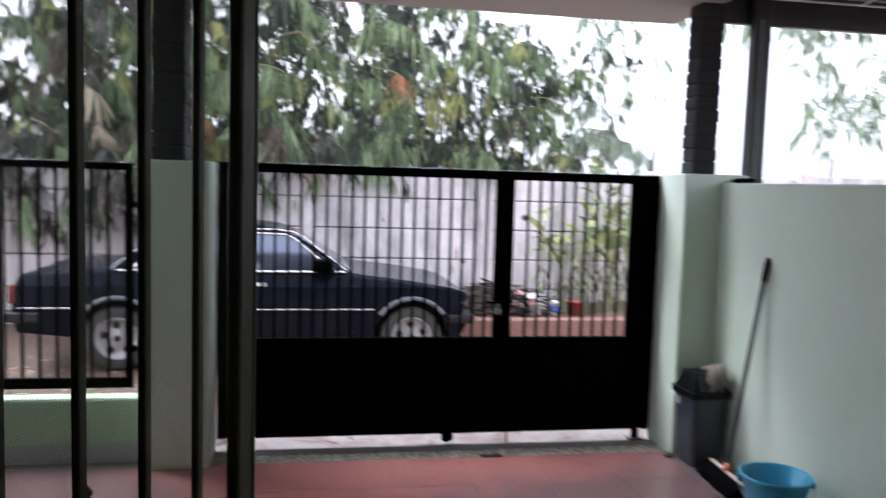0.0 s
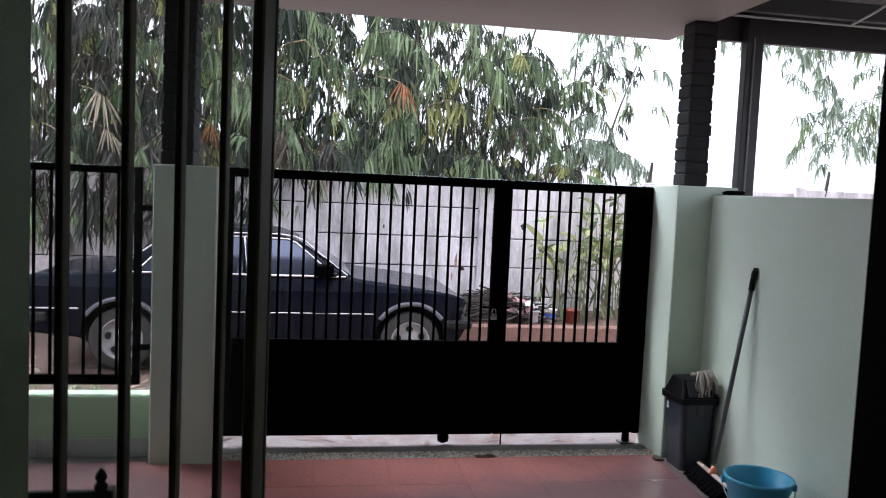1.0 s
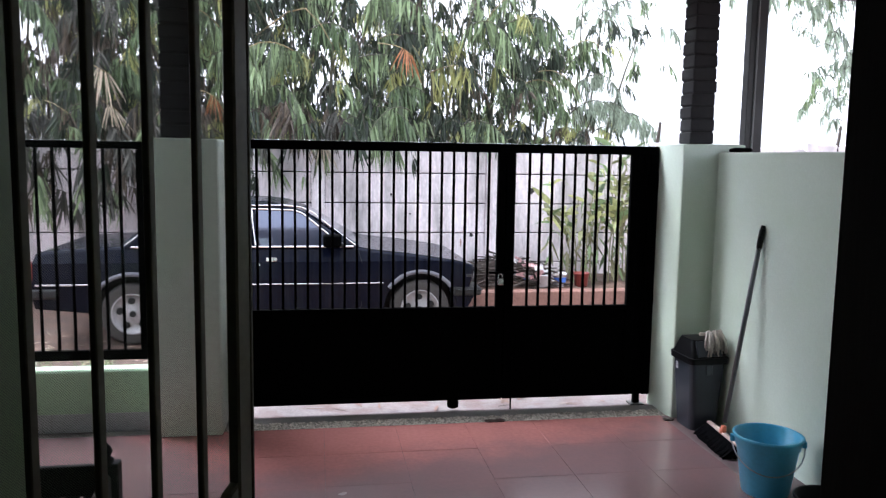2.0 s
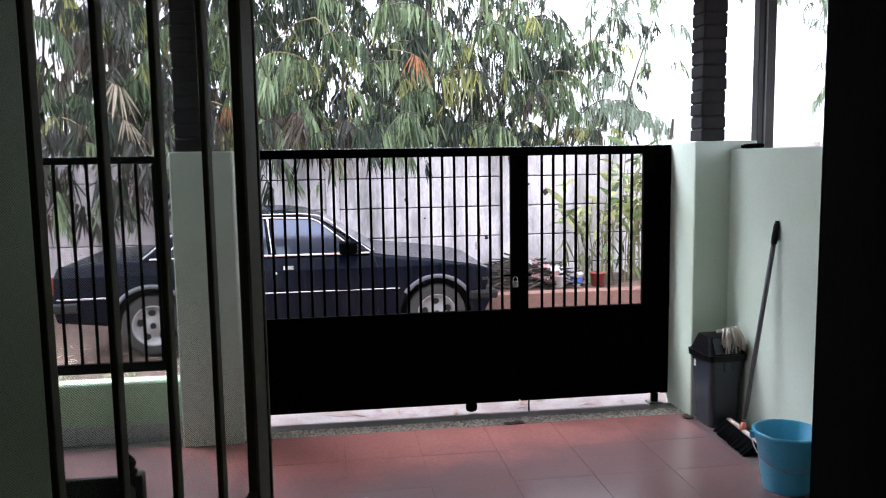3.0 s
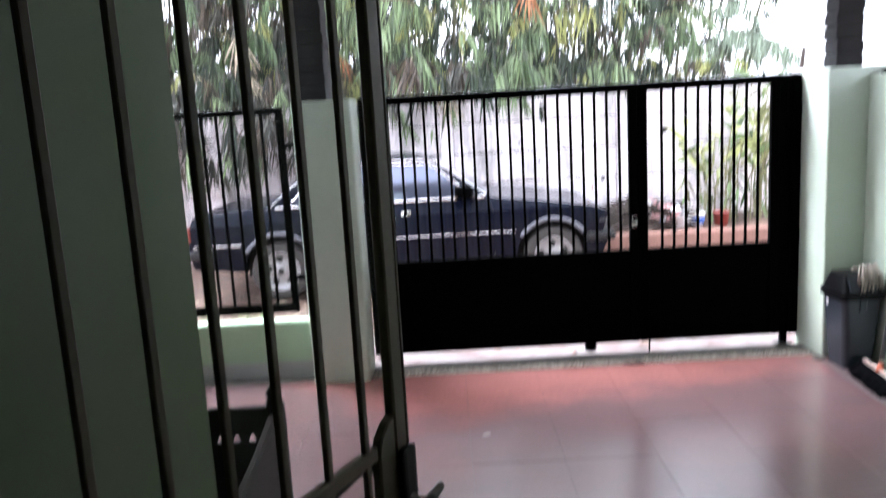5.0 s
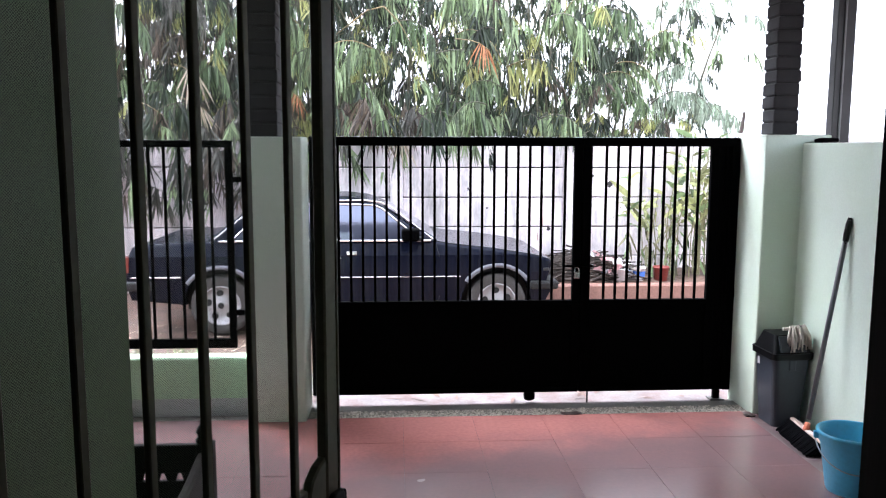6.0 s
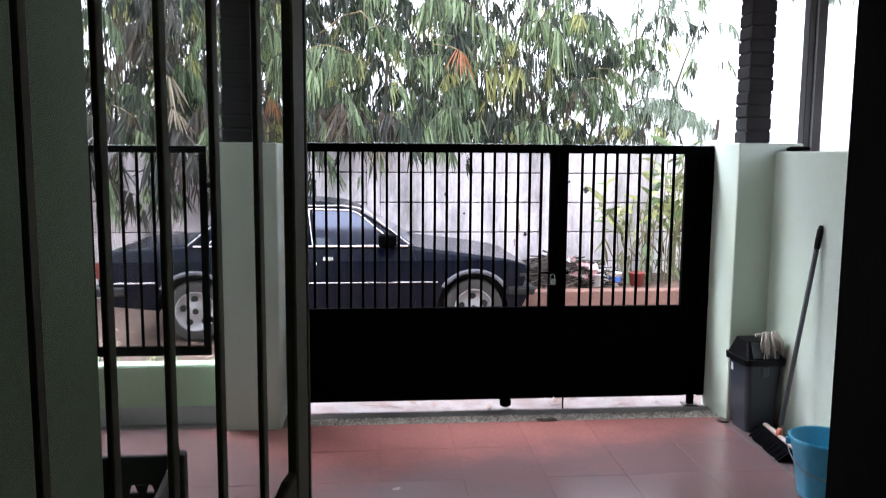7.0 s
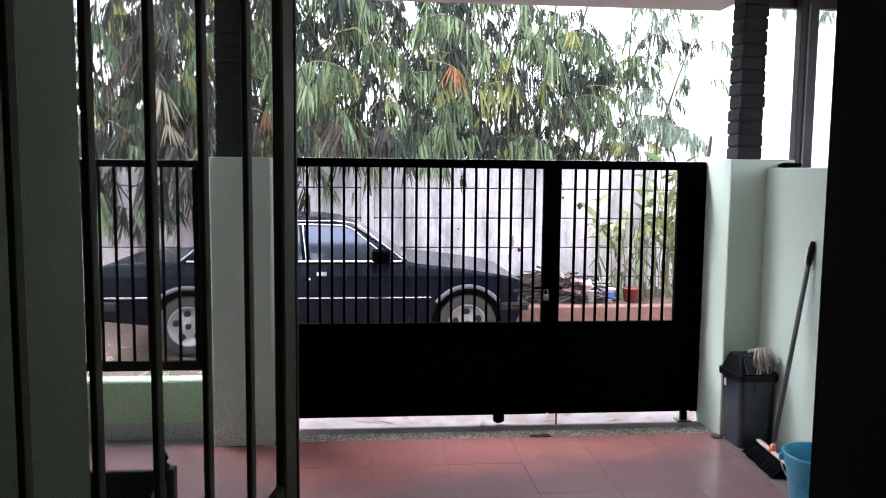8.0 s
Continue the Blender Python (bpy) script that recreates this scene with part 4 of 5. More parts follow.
    side_panel(rear, 0.008, "side_window", M["carglass"], "tinted side window")

    def trim(pts, r, material, name="chrome_strip", label=""):
        part(name, tube(pts, r, 6), material, body, label)
    def on_side(pts, lift=0.014):
        return [(x, glass_y(z) - lift, z) for x, z in pts]
    trim(on_side([(0.36, 0.945), (-1.75, 0.945)], 0.012), 0.011, M["chrome"])
    trim(on_side([(0.25, 0.955), (-0.02, 1.175), (-0.13, 1.262), (-0.21, 1.296), (-0.60, 1.308), (-1.15, 1.298), (-1.33, 1.25), (-1.62, 0.955)]), 0.009, M["chrome"])
    trim(on_side([(0.38, 0.960), (0.11, 1.16), (-0.03, 1.272), (-0.14, 1.322), (-0.30, 1.342), (-1.2, 1.336)], 0.012), 0.008, M["chrome"])
    trim(on_side([(-0.59, 0.958), (-0.635, 1.30)]), 0.010, M["chrome"])
    # windscreen and rear window
    def sheet(quad, name):
        bm = bmesh.new()
        bm.faces.new([bm.verts.new(q) for q in quad])
        r = bmesh.ops.extrude_face_region(bm, geom=bm.faces[:])
        bmesh.ops.translate(bm, verts=[g for g in r["geom"] if isinstance(g, bmesh.types.BMVert)], vec=(0, 0, -0.012))
        part(name, bm, M["carglass"], body)
    sheet([(0.425, 0.10, 0.955), (0.425, W - 0.10, 0.955), (-0.105, W - 0.22, 1.285), (-0.105, 0.22, 1.285)], "windscreen")
    sheet([(-1.865, 0.10, 0.955), (-1.865, W - 0.10, 0.955), (-1.43, W - 0.22, 1.285), (-1.43, 0.22, 1.285)], "rear_window")
    # side moulding, sill, door seams
    part("side_moulding", box(-1.32, 0.66, -0.008, 0.02, 0.575, 0.588, 0.003), M["chrome"], body)
    part("side_moulding", box(-2.60, -2.12, -0.008, 0.02, 0.585, 0.603, 0.003), M["chrome"], body)
    part("sill", box(-1.33, 0.64, -0.004, 0.06, 0.215, 0.285, 0.008), M["cartop"], body)
    for pts in ([(0.40, 0.93), (0.44, 0.80), (0.44, 0.35), (0.38, 0.27)], [(-0.60, 0.94), (-0.60, 0.27)], [(-1.50, 0.94), (-1.46, 0.72), (-1.34, 0.62)]):
        part("door_seam", tube([(x, 0.002 + max(0.0, z - 0.80) * 0.42 + max(0.0, 0.62 - z) * 0.10, z) for x, z in pts], 0.004, 5), M["hubdark"], body)
    for x in (-0.43, -1.40):
        part("door_handle", box(x - 0.060, x + 0.045, -0.016, 0.02, 0.804, 0.848, 0.008, 2), M["chrome"], body)
    part("key_lock", tube([(-0.56, -0.006, 0.775), (-0.56, 0.02, 0.775)], 0.013, 10), M["chrome"], body)
    # arch trims
    for cx in (xr, xf):
        bm = bmesh.new()
        prev = None
        for a in np.linspace(0.66, math.pi - 0.62, 22):
            c, s = math.cos(a), math.sin(a)
            cur = [bm.verts.new((cx + r * c, yq, 0.30 + r * s)) for r, yq in ((0.372, 0.02), (0.372, -0.014), (0.412, -0.010), (0.416, 0.02))]
            if prev:
                for k in range(3):
                    bm.faces.new((prev[k], cur[k], cur[k + 1], prev[k + 1]))
            prev = cur
        bmesh.ops.recalc_face_normals(bm, faces=bm.faces[:])
        part("arch_trim", bm, M["archtrim"], body, "worn grey wheel arch trim", smooth=True)
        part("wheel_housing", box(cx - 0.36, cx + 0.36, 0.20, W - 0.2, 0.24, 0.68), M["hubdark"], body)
    # mirror
    m = part("door_mirror", box(0.06, 0.235, -0.150, 0.03, 0.955, 1.075, 0.025, 3), M["black"], body)
    part("mirror_arm", box(0.18, 0.27, -0.03, 0.06, 0.945, 0.985, 0.01, 2), M["cartop"], m)
    # bumpers and lamps
    b = part("front_bumper", box(1.37, 1.665, -0.02, W + 0.02, 0.44, 0.53, 0.025, 3), M["hubdark"], t)
    part("front_apron", prism([(1.36, 0.44), (1.60, 0.44), (1.50, 0.25), (1.42, 0.24)], 0.03, W - 0.03), M["car"], t)
    part("bumper_strip", box(1.40, 1.672, -0.026, -0.0195, 0.495, 0.507, 0.002), M["cartop"], b)
    part("rear_bumper", box(-2.73, -2.40, -0.02, W + 0.02, 0.46, 0.56, 0.025, 3), M["cartop"], t)
    part("tail_lamp", box(-2.672, -2.615, -0.006, 0.35, 0.64, 0.80, 0.01, 2), M["redlamp"], body)
    part("tail_lamp", box(-2.672, -2.60, W - 0.35, W - 0.02, 0.64, 0.80, 0.01, 2), M["redlamp"], body)
    part("side_marker", box(1.50, 1.565, -0.004, 0.06, 0.63, 0.665, 0.006), M["cartop"], body)
    for y in (0.12, 0.34, W - 0.34, W - 0.12):
        part("headlamp", tube([(1.55, y, 0.64), (1.60, y, 0.64)], 0.075, 16), M["headlamp"], body)
    part("grille", box(1.56, 1.605, 0.46, W - 0.46, 0.56, 0.71, 0.006), M["chrome"], body)
    wheel(t, xr, 0.115, -1)
    wheel(t, xf, 0.115, -1)
    wheel(t, xr, W - 0.115, 1)
    wheel(t, xf, W - 0.115, 1)


car()


# ---- carport things ----
def bin_with_lid():
    t = thing("waste_bin", "dark grey plastic waste bin with black swing lid by the pillar", "bin", pose(2.203, 4.255, 0, 0, 0, 2))
    def tapered(z0, z1, wa, da, wb, db, bevel):
        bm = bmesh.new()
        lo = [bm.verts.new((sx * wa / 2, sy * da / 2, z0)) for sx, sy in ((-1, -1), (1, -1), (1, 1), (-1, 1))]
        hi = [bm.verts.new((sx * wb / 2, sy * db / 2, z1)) for sx, sy in ((-1, -1), (1, -1), (1, 1), (-1, 1))]
        bm.faces.new(list(reversed(lo)))
        bm.faces.new(hi)
        for k in range(4):
            bm.faces.new((lo[k], lo[(k + 1) % 4], hi[(k + 1) % 4], hi[k]))
        if bevel:
            bmesh.ops.bevel(bm, geom=[e for e in bm.edges if abs(e.verts[0].co.z - e.verts[1].co.z) > 0.01], offset=bevel, segments=4, affect="EDGES", profile=0.5)
        return bm
    part("body", tapered(0.0, 0.405, 0.165, 0.19, 0.215, 0.235, 0.03), M["binbody"], t)
    part("rim", tapered(0.395, 0.430, 0.243, 0.262, 0.247, 0.266, 0.03), M["binlid"], t)
    part("lid", tapered(0.4302, 0.526, 0.222, 0.245, 0.175, 0.150, 0.02), M["binlid"], t, "black swing lid")
    flap = box(-0.076, 0.076, -0.006, 0.006, -0.046, 0.046, 0.005, 2)
    flap.transform(pose(0.0, -0.104, 0.480, -26, 0, 0))
    part("lid_flap", flap, M["binbody"], t)
    part("side_grip", box(-0.020, 0.020, -0.122, -0.110, 0.33, 0.392, 0.004), M["binbody"], t)
    part("label_mark", box(-0.1055, -0.1025, 0.05, 0.075, 0.33, 0.38, 0.001), M["white"], t, "small pale sticker")


bin_with_lid()


def mop():
    t = thing("mop_head", "grey string mop head drying on the bin lid", "mop")
    rnd = random.Random(5)
    cx, cy, cz = 2.228, 4.185, 0.555
    for i in range(58):
        a = rnd.uniform(-2.6, 0.9)
        r = rnd.uniform(0.03, 0.085)
        drop = rnd.uniform(0.05, 0.115)
        dx, dy = r * math.cos(a), -abs(r * math.sin(a)) * 0.9 - 0.01
        p = [(cx + dx * 0.2, cy + 0.03, cz), (cx + dx * 0.7, cy + dy * 0.6, cz + 0.012 + 0.02 * rnd.random()), (cx + dx, cy + dy, cz - drop * 0.35), (cx + dx * 1.05 + rnd.uniform(-.01, .01), cy + dy * 1.05, cz - drop)]
        part("string", tube(p, 0.0045, 5), M["mop"], t, smooth=True)
    part("clamp", tube([(cx - 0.05, cy + 0.03, cz - 0.002), (cx + 0.05, cy + 0.03, cz - 0.002)], 0.010, 10), M["mop"], t, "grey plastic clamp")


mop()


def broom():
    t = thing("floor_broom", "long-handled broom with black bristles leaning on the side wall", "broom")
    foot, top = Vector((2.193, 3.925, 0.08)), Vector((2.318, 3.862, 1.20))
    d = (top - foot).normalized()
    part("pole", tube([foot + d * 0.05, top], 0.0125, 10), M["pole"], t, smooth=True)
    part("grip", tube([top - d * 0.11, top - d * 0.02, top + d * 0.012], [0.015, 0.016, 0.010], 10), M["chairblack"], t, "black grip")
    loop = [top - d * 0.04 + Vector((-0.012 - 0.016 * math.sin(a), -0.012, -0.04 * (1 - math.cos(a)))) for a in np.linspace(0, math.pi, 9)]
    part("hanging_loop", tube(loop, 0.003, 6), M["chairblack"], t)
    part("socket", tube([foot - d * 0.015, foot, foot + d * 0.028], [0.019, 0.018, 0.014], 12), M["orange"], t, "orange plastic socket", smooth=True)
    ang = -95.0
    m = pose(foot.x, foot.y, 0, 0, 0, ang)
    bm = box(-0.19, 0.20, -0.014, 0.014, 0.060, 0.074, 0.006, 2)
    bm.transform(m)
    part("head", bm, M["broomtop"], t, "pale pink plastic broom head")
    bm = bmesh.new()
    rnd = random.Random(8)
    for i in range(52):
        for j in range(5):
            x, y = -0.185 + i * 0.0077, -0.016 + j * 0.008
            tube([(x, y, 0.06), (x + rnd.uniform(-.008, .008), y * 2.6 - 0.045 + rnd.uniform(-.008, .008), 0.001)], 0.0058, 4, bm)
    bm.transform(m)
    part("bristles", bm, M["bristle"], t)


broom()


def bucket(name, x, y, h, r0, r1, material, label, angle=0):
    t = thing(name, label, "bucket", pose(x, y, 0, 0, 0, angle), group="buckets on the tiles")
    prof = [(0.0, 0.004), (r0 - 0.004, 0.004), (r0, 0.010), (r0 + (r1 - r0) * 0.78, h * 0.78), (r0 + (r1 - r0) * 0.80 + 0.006, h * 0.80), (r1 + 0.002, h - 0.022), (r1 + 0.010, h - 0.016), (r1 + 0.012, h - 0.004), (r1 + 0.004, h), (r1 - 0.004, h - 0.006), (r0 - 0.006, 0.012), (0.0, 0.010)]
    part("shell", lathe(prof, 40), material, t, smooth=True)
    part("foot_ring", lathe([(r0 - 0.016, 0.006), (r0 - 0.016, 0.0), (r0 - 0.004, 0.0), (r0 - 0.004, 0.006)], 32), material, t, smooth=True)
    pts = [((r1 + 0.014) * math.cos(a), -0.155 * math.sin(a) * 0.72 - 0.01, h - 0.035 - 0.115 * math.sin(a)) for a in np.linspace(0, math.pi, 19)]
    pts = [(px, -math.sqrt(max(0.0, (r1 + 0.012) ** 2 - px * px)) - 0.004, pz) for px, py, pz in pts]
    part("handle", tube(pts, 0.003, 6), M["wire"], t, "wire handle hanging down", smooth=True)
    for s in (-1, 1):
        part("handle_ear", box(s * (r1 + 0.008) - 0.012, s * (r1 + 0.008) + 0.012, -0.018, 0.006, h - 0.050, h - 0.018, 0.004), material, t)
    return t


bucket("bucket", 2.085, 3.325, 0.283, 0.107, 0.147, M["blue"], "sky blue plastic bucket on the tiles", -25)
bucket("bucket", 2.10, 2.90, 0.16, 0.09, 0.12, M["binlid"], "black plastic bucket on the tiles", 40)


def chair():
    t = thing("garden_chair", "black lacquered carved chair behind the screen door", "chair", pose(-0.585, 2.30, 0, 0, 0, 0))
    def post(x, y, h, fin=True):
        p = part("back_post" if h > 0.5 else "leg", box(x - 0.016, x + 0.034, y - 0.016, y + 0.030, 0, h, 0.004), M["chairblack"], t)
        if fin:
            bm = lathe([(0.0, 0.0), (0.017, 0.0), (0.020, 0.012), (0.010, 0.020), (0.018, 0.034), (0.012, 0.048), (0.004, 0.058), (0.0, 0.060)], 14)
            bmesh.ops.translate(bm, verts=bm.verts, vec=(x, y, h))
            part("finial", bm, M["chairblack"], p, smooth=True)
    post(0, 0, 0.672)
    post(-0.48, 0, 0.672)
    part("top_rail", box(-0.464, -0.016, -0.012, 0.012, 0.580, 0.668, 0.004), M["chairblack"], t)
    part("back_panel", box(-0.464, -0.016, -0.008, 0.008, 0.30, 0.555, 0.003), M["chairblack"], t)
    for i in range(9):
        x = -0.440 + i * 0.0495
        part("splat", prism([(x - 0.012, 0.555), (x + 0.012, 0.555), (x + 0.020, 0.580), (x - 0.020, 0.580)], -0.006, 0.006), M["chairblack"], t)
    part("seat", box(-0.50, 0.02, -0.60, 0.02, 0.30, 0.335, 0.008), M["chairblack"], t)
    for x in (0.0, -0.48):
        bm = bmesh.new()
        rows = []
        n = 10
        for j in range(n):
            v = j / (n - 1)
            y, top = -0.016 - 0.60 * v, 0.645 - 0.045 * v - 0.05 * v * v
            rows.append([bm.verts.new((x + dx + 0.006 * math.sin(5 * v), y, z)) for dx, z in ((-0.014, 0.05), (-0.014, top - 0.01), (-0.006, top), (0.006, top), (0.014, top - 0.01), (0.014, 0.05))])
        for p, q in zip(rows, rows[1:]):
            for k in range(6):
                bm.faces.new((p[k], p[(k + 1) % 6], q[(k + 1) % 6], q[k]))
        bm.faces.new(rows[0])
        bm.faces.new(list(reversed(rows[-1])))
        bmesh.ops.recalc_face_normals(bm, faces=bm.faces[:])
        part("side_panel", bm, M["cloth"], t, "worn grey-brown side panel")


chair()

bm = prism([(0.975, 0.001), (1.00, 0.006), (1.04, 0.003), (1.075, 0.008), (1.10, 0.002), (1.07, 0.0005), (1.03, -0.001)], 4.428, 4.470)
tagged(link("dead_leaf", bm, M["wetleaf"]), "dark wet fallen leaf on the threshold", "leaf", group="fallen leaves")
bm = prism([(2.045, 0.002), (2.065, 0.009), (2.09, 0.005), (2.108, 0.010), (2.10, 0.001), (2.07, 0.0005)], 4.335, 4.372)
tagged(link("dead_leaf", bm, M["wetleaf"]), "dark wet fallen leaf beside the pillar", "leaf", group="fallen leaves")


# ---- things in the planting bed ----
def scrap_heap():
    t = tagged(thing("scrap_heap", "heap of dark wet sticks, rags and torn wrapping before the wall", "heap"), kind="stuff")
    rnd = random.Random(11)

    def height(x):
        return max(0.04, 0.36 * (1 - abs(x - 2.30) / 1.0))
    for key, count, thick in (("twig", 330, (0.005, 0.013)), ("paletwig", 70, (0.004, 0.008))):
        bm = bmesh.new()
        for i in range(count):
            x, y = rnd.uniform(1.65, 2.98), rnd.uniform(9.38, 9.95)
            z = -0.03 + rnd.random() * height(x)
            a, ln = rnd.gauss(0, 0.35), rnd.uniform(0.12, 0.50)
            dx, dy, tz = ln / 2 * math.cos(a), ln / 2 * math.sin(a) * 0.4, rnd.uniform(-.06, .06)
            tube([(x - dx, y - dy, z - tz), (x, y, z + rnd.uniform(-.03, .03)), (x + dx, y + dy, z + tz)], rnd.uniform(*thick), 5, bm)
        part("sticks", bm, M[key], t)
    for i in range(64):
        x = rnd.gauss(2.70, 0.22)
        y, z = rnd.uniform(9.36, 9.75), rnd.uniform(0.02, 0.9) * height(x) + 0.02
        w, d = rnd.uniform(0.02, 0.07), rnd.uniform(0.015, 0.04)
        bm = bmesh.new()
        vs = [[bm.verts.new((w * (u - 2) / 2 * rnd.uniform(0.75, 1.1), d * (v - 1) * rnd.uniform(0.7, 1.2), rnd.uniform(-0.018, 0.018))) for u in range(5)] for v in range(3)]
        faces = [bm.faces.new((vs[v][u], vs[v][u + 1], vs[v + 1][u + 1], vs[v + 1][u])) for v in range(2) for u in range(4)]
        r = bmesh.ops.extrude_face_region(bm, geom=faces)
        bmesh.ops.translate(bm, verts=[g for g in r["geom"] if isinstance(g, bmesh.types.BMVert)], vec=(0, 0, 0.004))
        bm.transform(pose(x, y, z, rnd.uniform(20, 110), rnd.uniform(-40, 40), rnd.uniform(-40, 40)))
        part("wrapping", bm, M[("white", "pink", "white", "twig", "paletwig", "white", "bluelabel" if i == 6 else "pink")[i % 7]], t)


scrap_heap()


def pail(name, x, y, z, r, h, material, label, band=None):
    t = thing(name, label, "pot", pose(x, y, z))
    part("shell", lathe([(0.0, 0.0), (r * 0.8, 0.0), (r, h), (r * 1.07, h), (r * 1.07, h - 0.02), (r * 0.95, h - 0.015), (r * 0.75, 0.01), (0.0, 0.01)], 20), material, t, smooth=True)
    if band:
        part("label_band", lathe([(r * 0.88 + 0.002, h * 0.3), (r * 0.96 + 0.003, h * 0.72)], 20), band, t, smooth=True)


pail("paint_pail", 2.99, 9.46, -0.04, 0.085, 0.17, M["white"], "white plastic pail with a blue label", M["bluelabel"])
pail("paint_pail", 2.77, 9.44, -0.04, 0.08, 0.16, M["white"], "white plastic pail by the heap")
pail("plant_pot", 3.28, 9.48, -0.04, 0.095, 0.17, M["redplastic"], "red plastic plant pot")


def blade(bm, base, tip, width, droop, side, n=4):
    """A narrow leaf from base to tip, sagging by droop."""
    b, t = Vector(base), Vector(tip)
    left = []
    right = []
    for i in range(n + 1):
        u = i / n
        p = b.lerp(t, u) + Vector((0, 0, -droop * u * u))
        w = width * math.sin(math.pi * (0.12 + 0.88 * u) ** 0.8) if i < n else 0.0
        if i == n:
            end = bm.verts.new(p)
        else:
            left.append(bm.verts.new(p - side * w / 2))
            right.append(bm.verts.new(p + side * w / 2))
    for i in range(n - 1):
        bm.faces.new((left[i], right[i], right[i + 1], left[i + 1]))
    bm.faces.new((left[-1], right[-1], end))


def broad_plant(name, x, y, z, height, count, seed, label):
    """Upright canes with long arching leaves on top and dull hanging ones below."""
    t = thing(name, label, "plant", pose(x, y, z), group="shrubs before the wall")
    rnd = random.Random(seed)
    stems, la, lb, lc = bmesh.new(), bmesh.new(), bmesh.new(), bmesh.new()
    for i in range(count):
        bx, by = rnd.uniform(-.24, .24), rnd.uniform(-.15, .15)
        a, lean, h = rnd.uniform(0, 6.28), rnd.uniform(0.04, 0.26), height * rnd.uniform(0.55, 1.0)
        top = Vector((bx + lean * math.cos(a), by + lean * math.sin(a) * 0.6, h * 0.86))
        tube([(bx, by, -0.02), (bx * 0.9 + top.x * 0.1, by, h * 0.4), top], [0.009, 0.007, 0.004], 5, stems)
        for k in range(rnd.randint(3, 5)):
            p = Vector((bx, by, 0)).lerp(top, rnd.uniform(0.62, 1.0))
            b, ln = rnd.uniform(0, 6.28), rnd.uniform(0.26, 0.50)
            up = rnd.uniform(0.15, 0.95)
            tip = p + Vector((ln * 0.62 * math.cos(b), ln * 0.5 * math.sin(b), ln * up))
            c = rnd.uniform(-0.9, 0.9)
            side = Vector((math.cos(c), math.sin(c), -0.45 * math.cos(b))).normalized()
            blade(la if rnd.random() < 0.6 else lb, p, tip, rnd.uniform(0.045, 0.095), rnd.uniform(0.02, 0.36), side, 5)
        for k in range(rnd.randint(2, 4)):
            p = Vector((bx, by, 0)).lerp(top, rnd.uniform(0.12, 0.7))
            b, ln = rnd.uniform(0, 6.28), rnd.uniform(0.16, 0.34)
            tip = p + Vector((ln * 0.45 * math.cos(b), ln * 0.4 * math.sin(b), -ln * rnd.uniform(0.3, 0.9)))
            c = rnd.uniform(-0.9, 0.9)
            blade(lc if rnd.random() < 0.55 else lb, p, tip, rnd.uniform(0.024, 0.05), rnd.uniform(0.0, 0.06), Vector((math.cos(c), math.sin(c), 0.1)).normalized(), 4)
    tagged(part("stem_work", stems, M["shrubstem"], t), kind="stuff")
    part("leaves", la, M["broad"], t, "yellow-green broad leaves")
    part("leaves", lb, M["broad_dark"], t, "green broad leaves")
    part("leaves", lc, M["broad_dry"], t, "withered hanging leaves")


broad_plant("shrub", 3.62, 9.75, -0.05, 2.05, 15, 21, "tall broad-leaved shrub, yellow-green, before the wall")
broad_plant("shrub", 3.12, 9.82, -0.05, 1.78, 8, 22, "broad-leaved shrub with yellowing leaves before the wall")
broad_plant("shrub", 4.02, 9.70, -0.05, 1.95, 14, 23, "broad-leaved shrub, yellow-green, before the wall")
broad_plant("shrub", 4.6, 9.75, -0.05, 0.85, 10, 24, "low green shrub before the wall")


# ---- bamboo behind the wall ----
def fan(rnd, bm, q, length, count, spread, lean, width, along):
    """Long narrow leaves that hang from one node and spread like a hand."""
    for k in range(count):
        s = lean + spread * (2 * (k + rnd.uniform(0.1, 0.9)) / count - 1)
        ln = length * rnd.uniform(0.72, 1.12) * (1 - 0.22 * abs(s - lean) / max(spread, 0.1))
        root = q + along * rnd.uniform(-0.14, 0.10)
        out = Vector((math.sin(s), rnd.uniform(-0.40, 0.25), -math.cos(s))).normalized()
        turn = rnd.gauss(0, 0.55)
        side = Vector((math.cos(s) * math.cos(turn), math.sin(turn), math.sin(s) * math.cos(turn))).normalized()
        blade(bm, root, root + out * ln, width * rnd.uniform(0.75, 1.2), ln * rnd.uniform(0.02, 0.16) * abs(math.sin(s)), side, 4)


def spray(rnd, greens, twigs, p, size):
    """An arching twig that ends in fans of long hanging leaves."""
    a = rnd.uniform(0, 6.28)
    out = Vector((math.cos(a), math.sin(a) * 0.8, 0))
    ln = size * rnd.uniform(0.6, 1.4)
    pts = [p, p + out * ln * 0.5 + Vector((0, 0, ln * 0.20)), p + out * ln + Vector((0, 0, ln * 0.05)), p + out * ln * 1.35 + Vector((0, 0, -ln * 0.40))]
    tube(pts, [0.007, 0.006, 0.005, 0.002], 4, twigs, False)
    for q0 in (rnd.uniform(1.2, 1.9), rnd.uniform(2.2, 2.95)):
        i = int(q0)
        q = pts[i].lerp(pts[i + 1], q0 - i)
        fan(rnd, greens, q, size * rnd.uniform(0.85, 1.35), rnd.randint(7, 12), rnd.uniform(0.15, 0.6), rnd.uniform(-0.35, 0.35),
            rnd.uniform(0.020, 0.032) * min(1.0, size / 0.30), (pts[i + 1] - pts[i]).normalized())


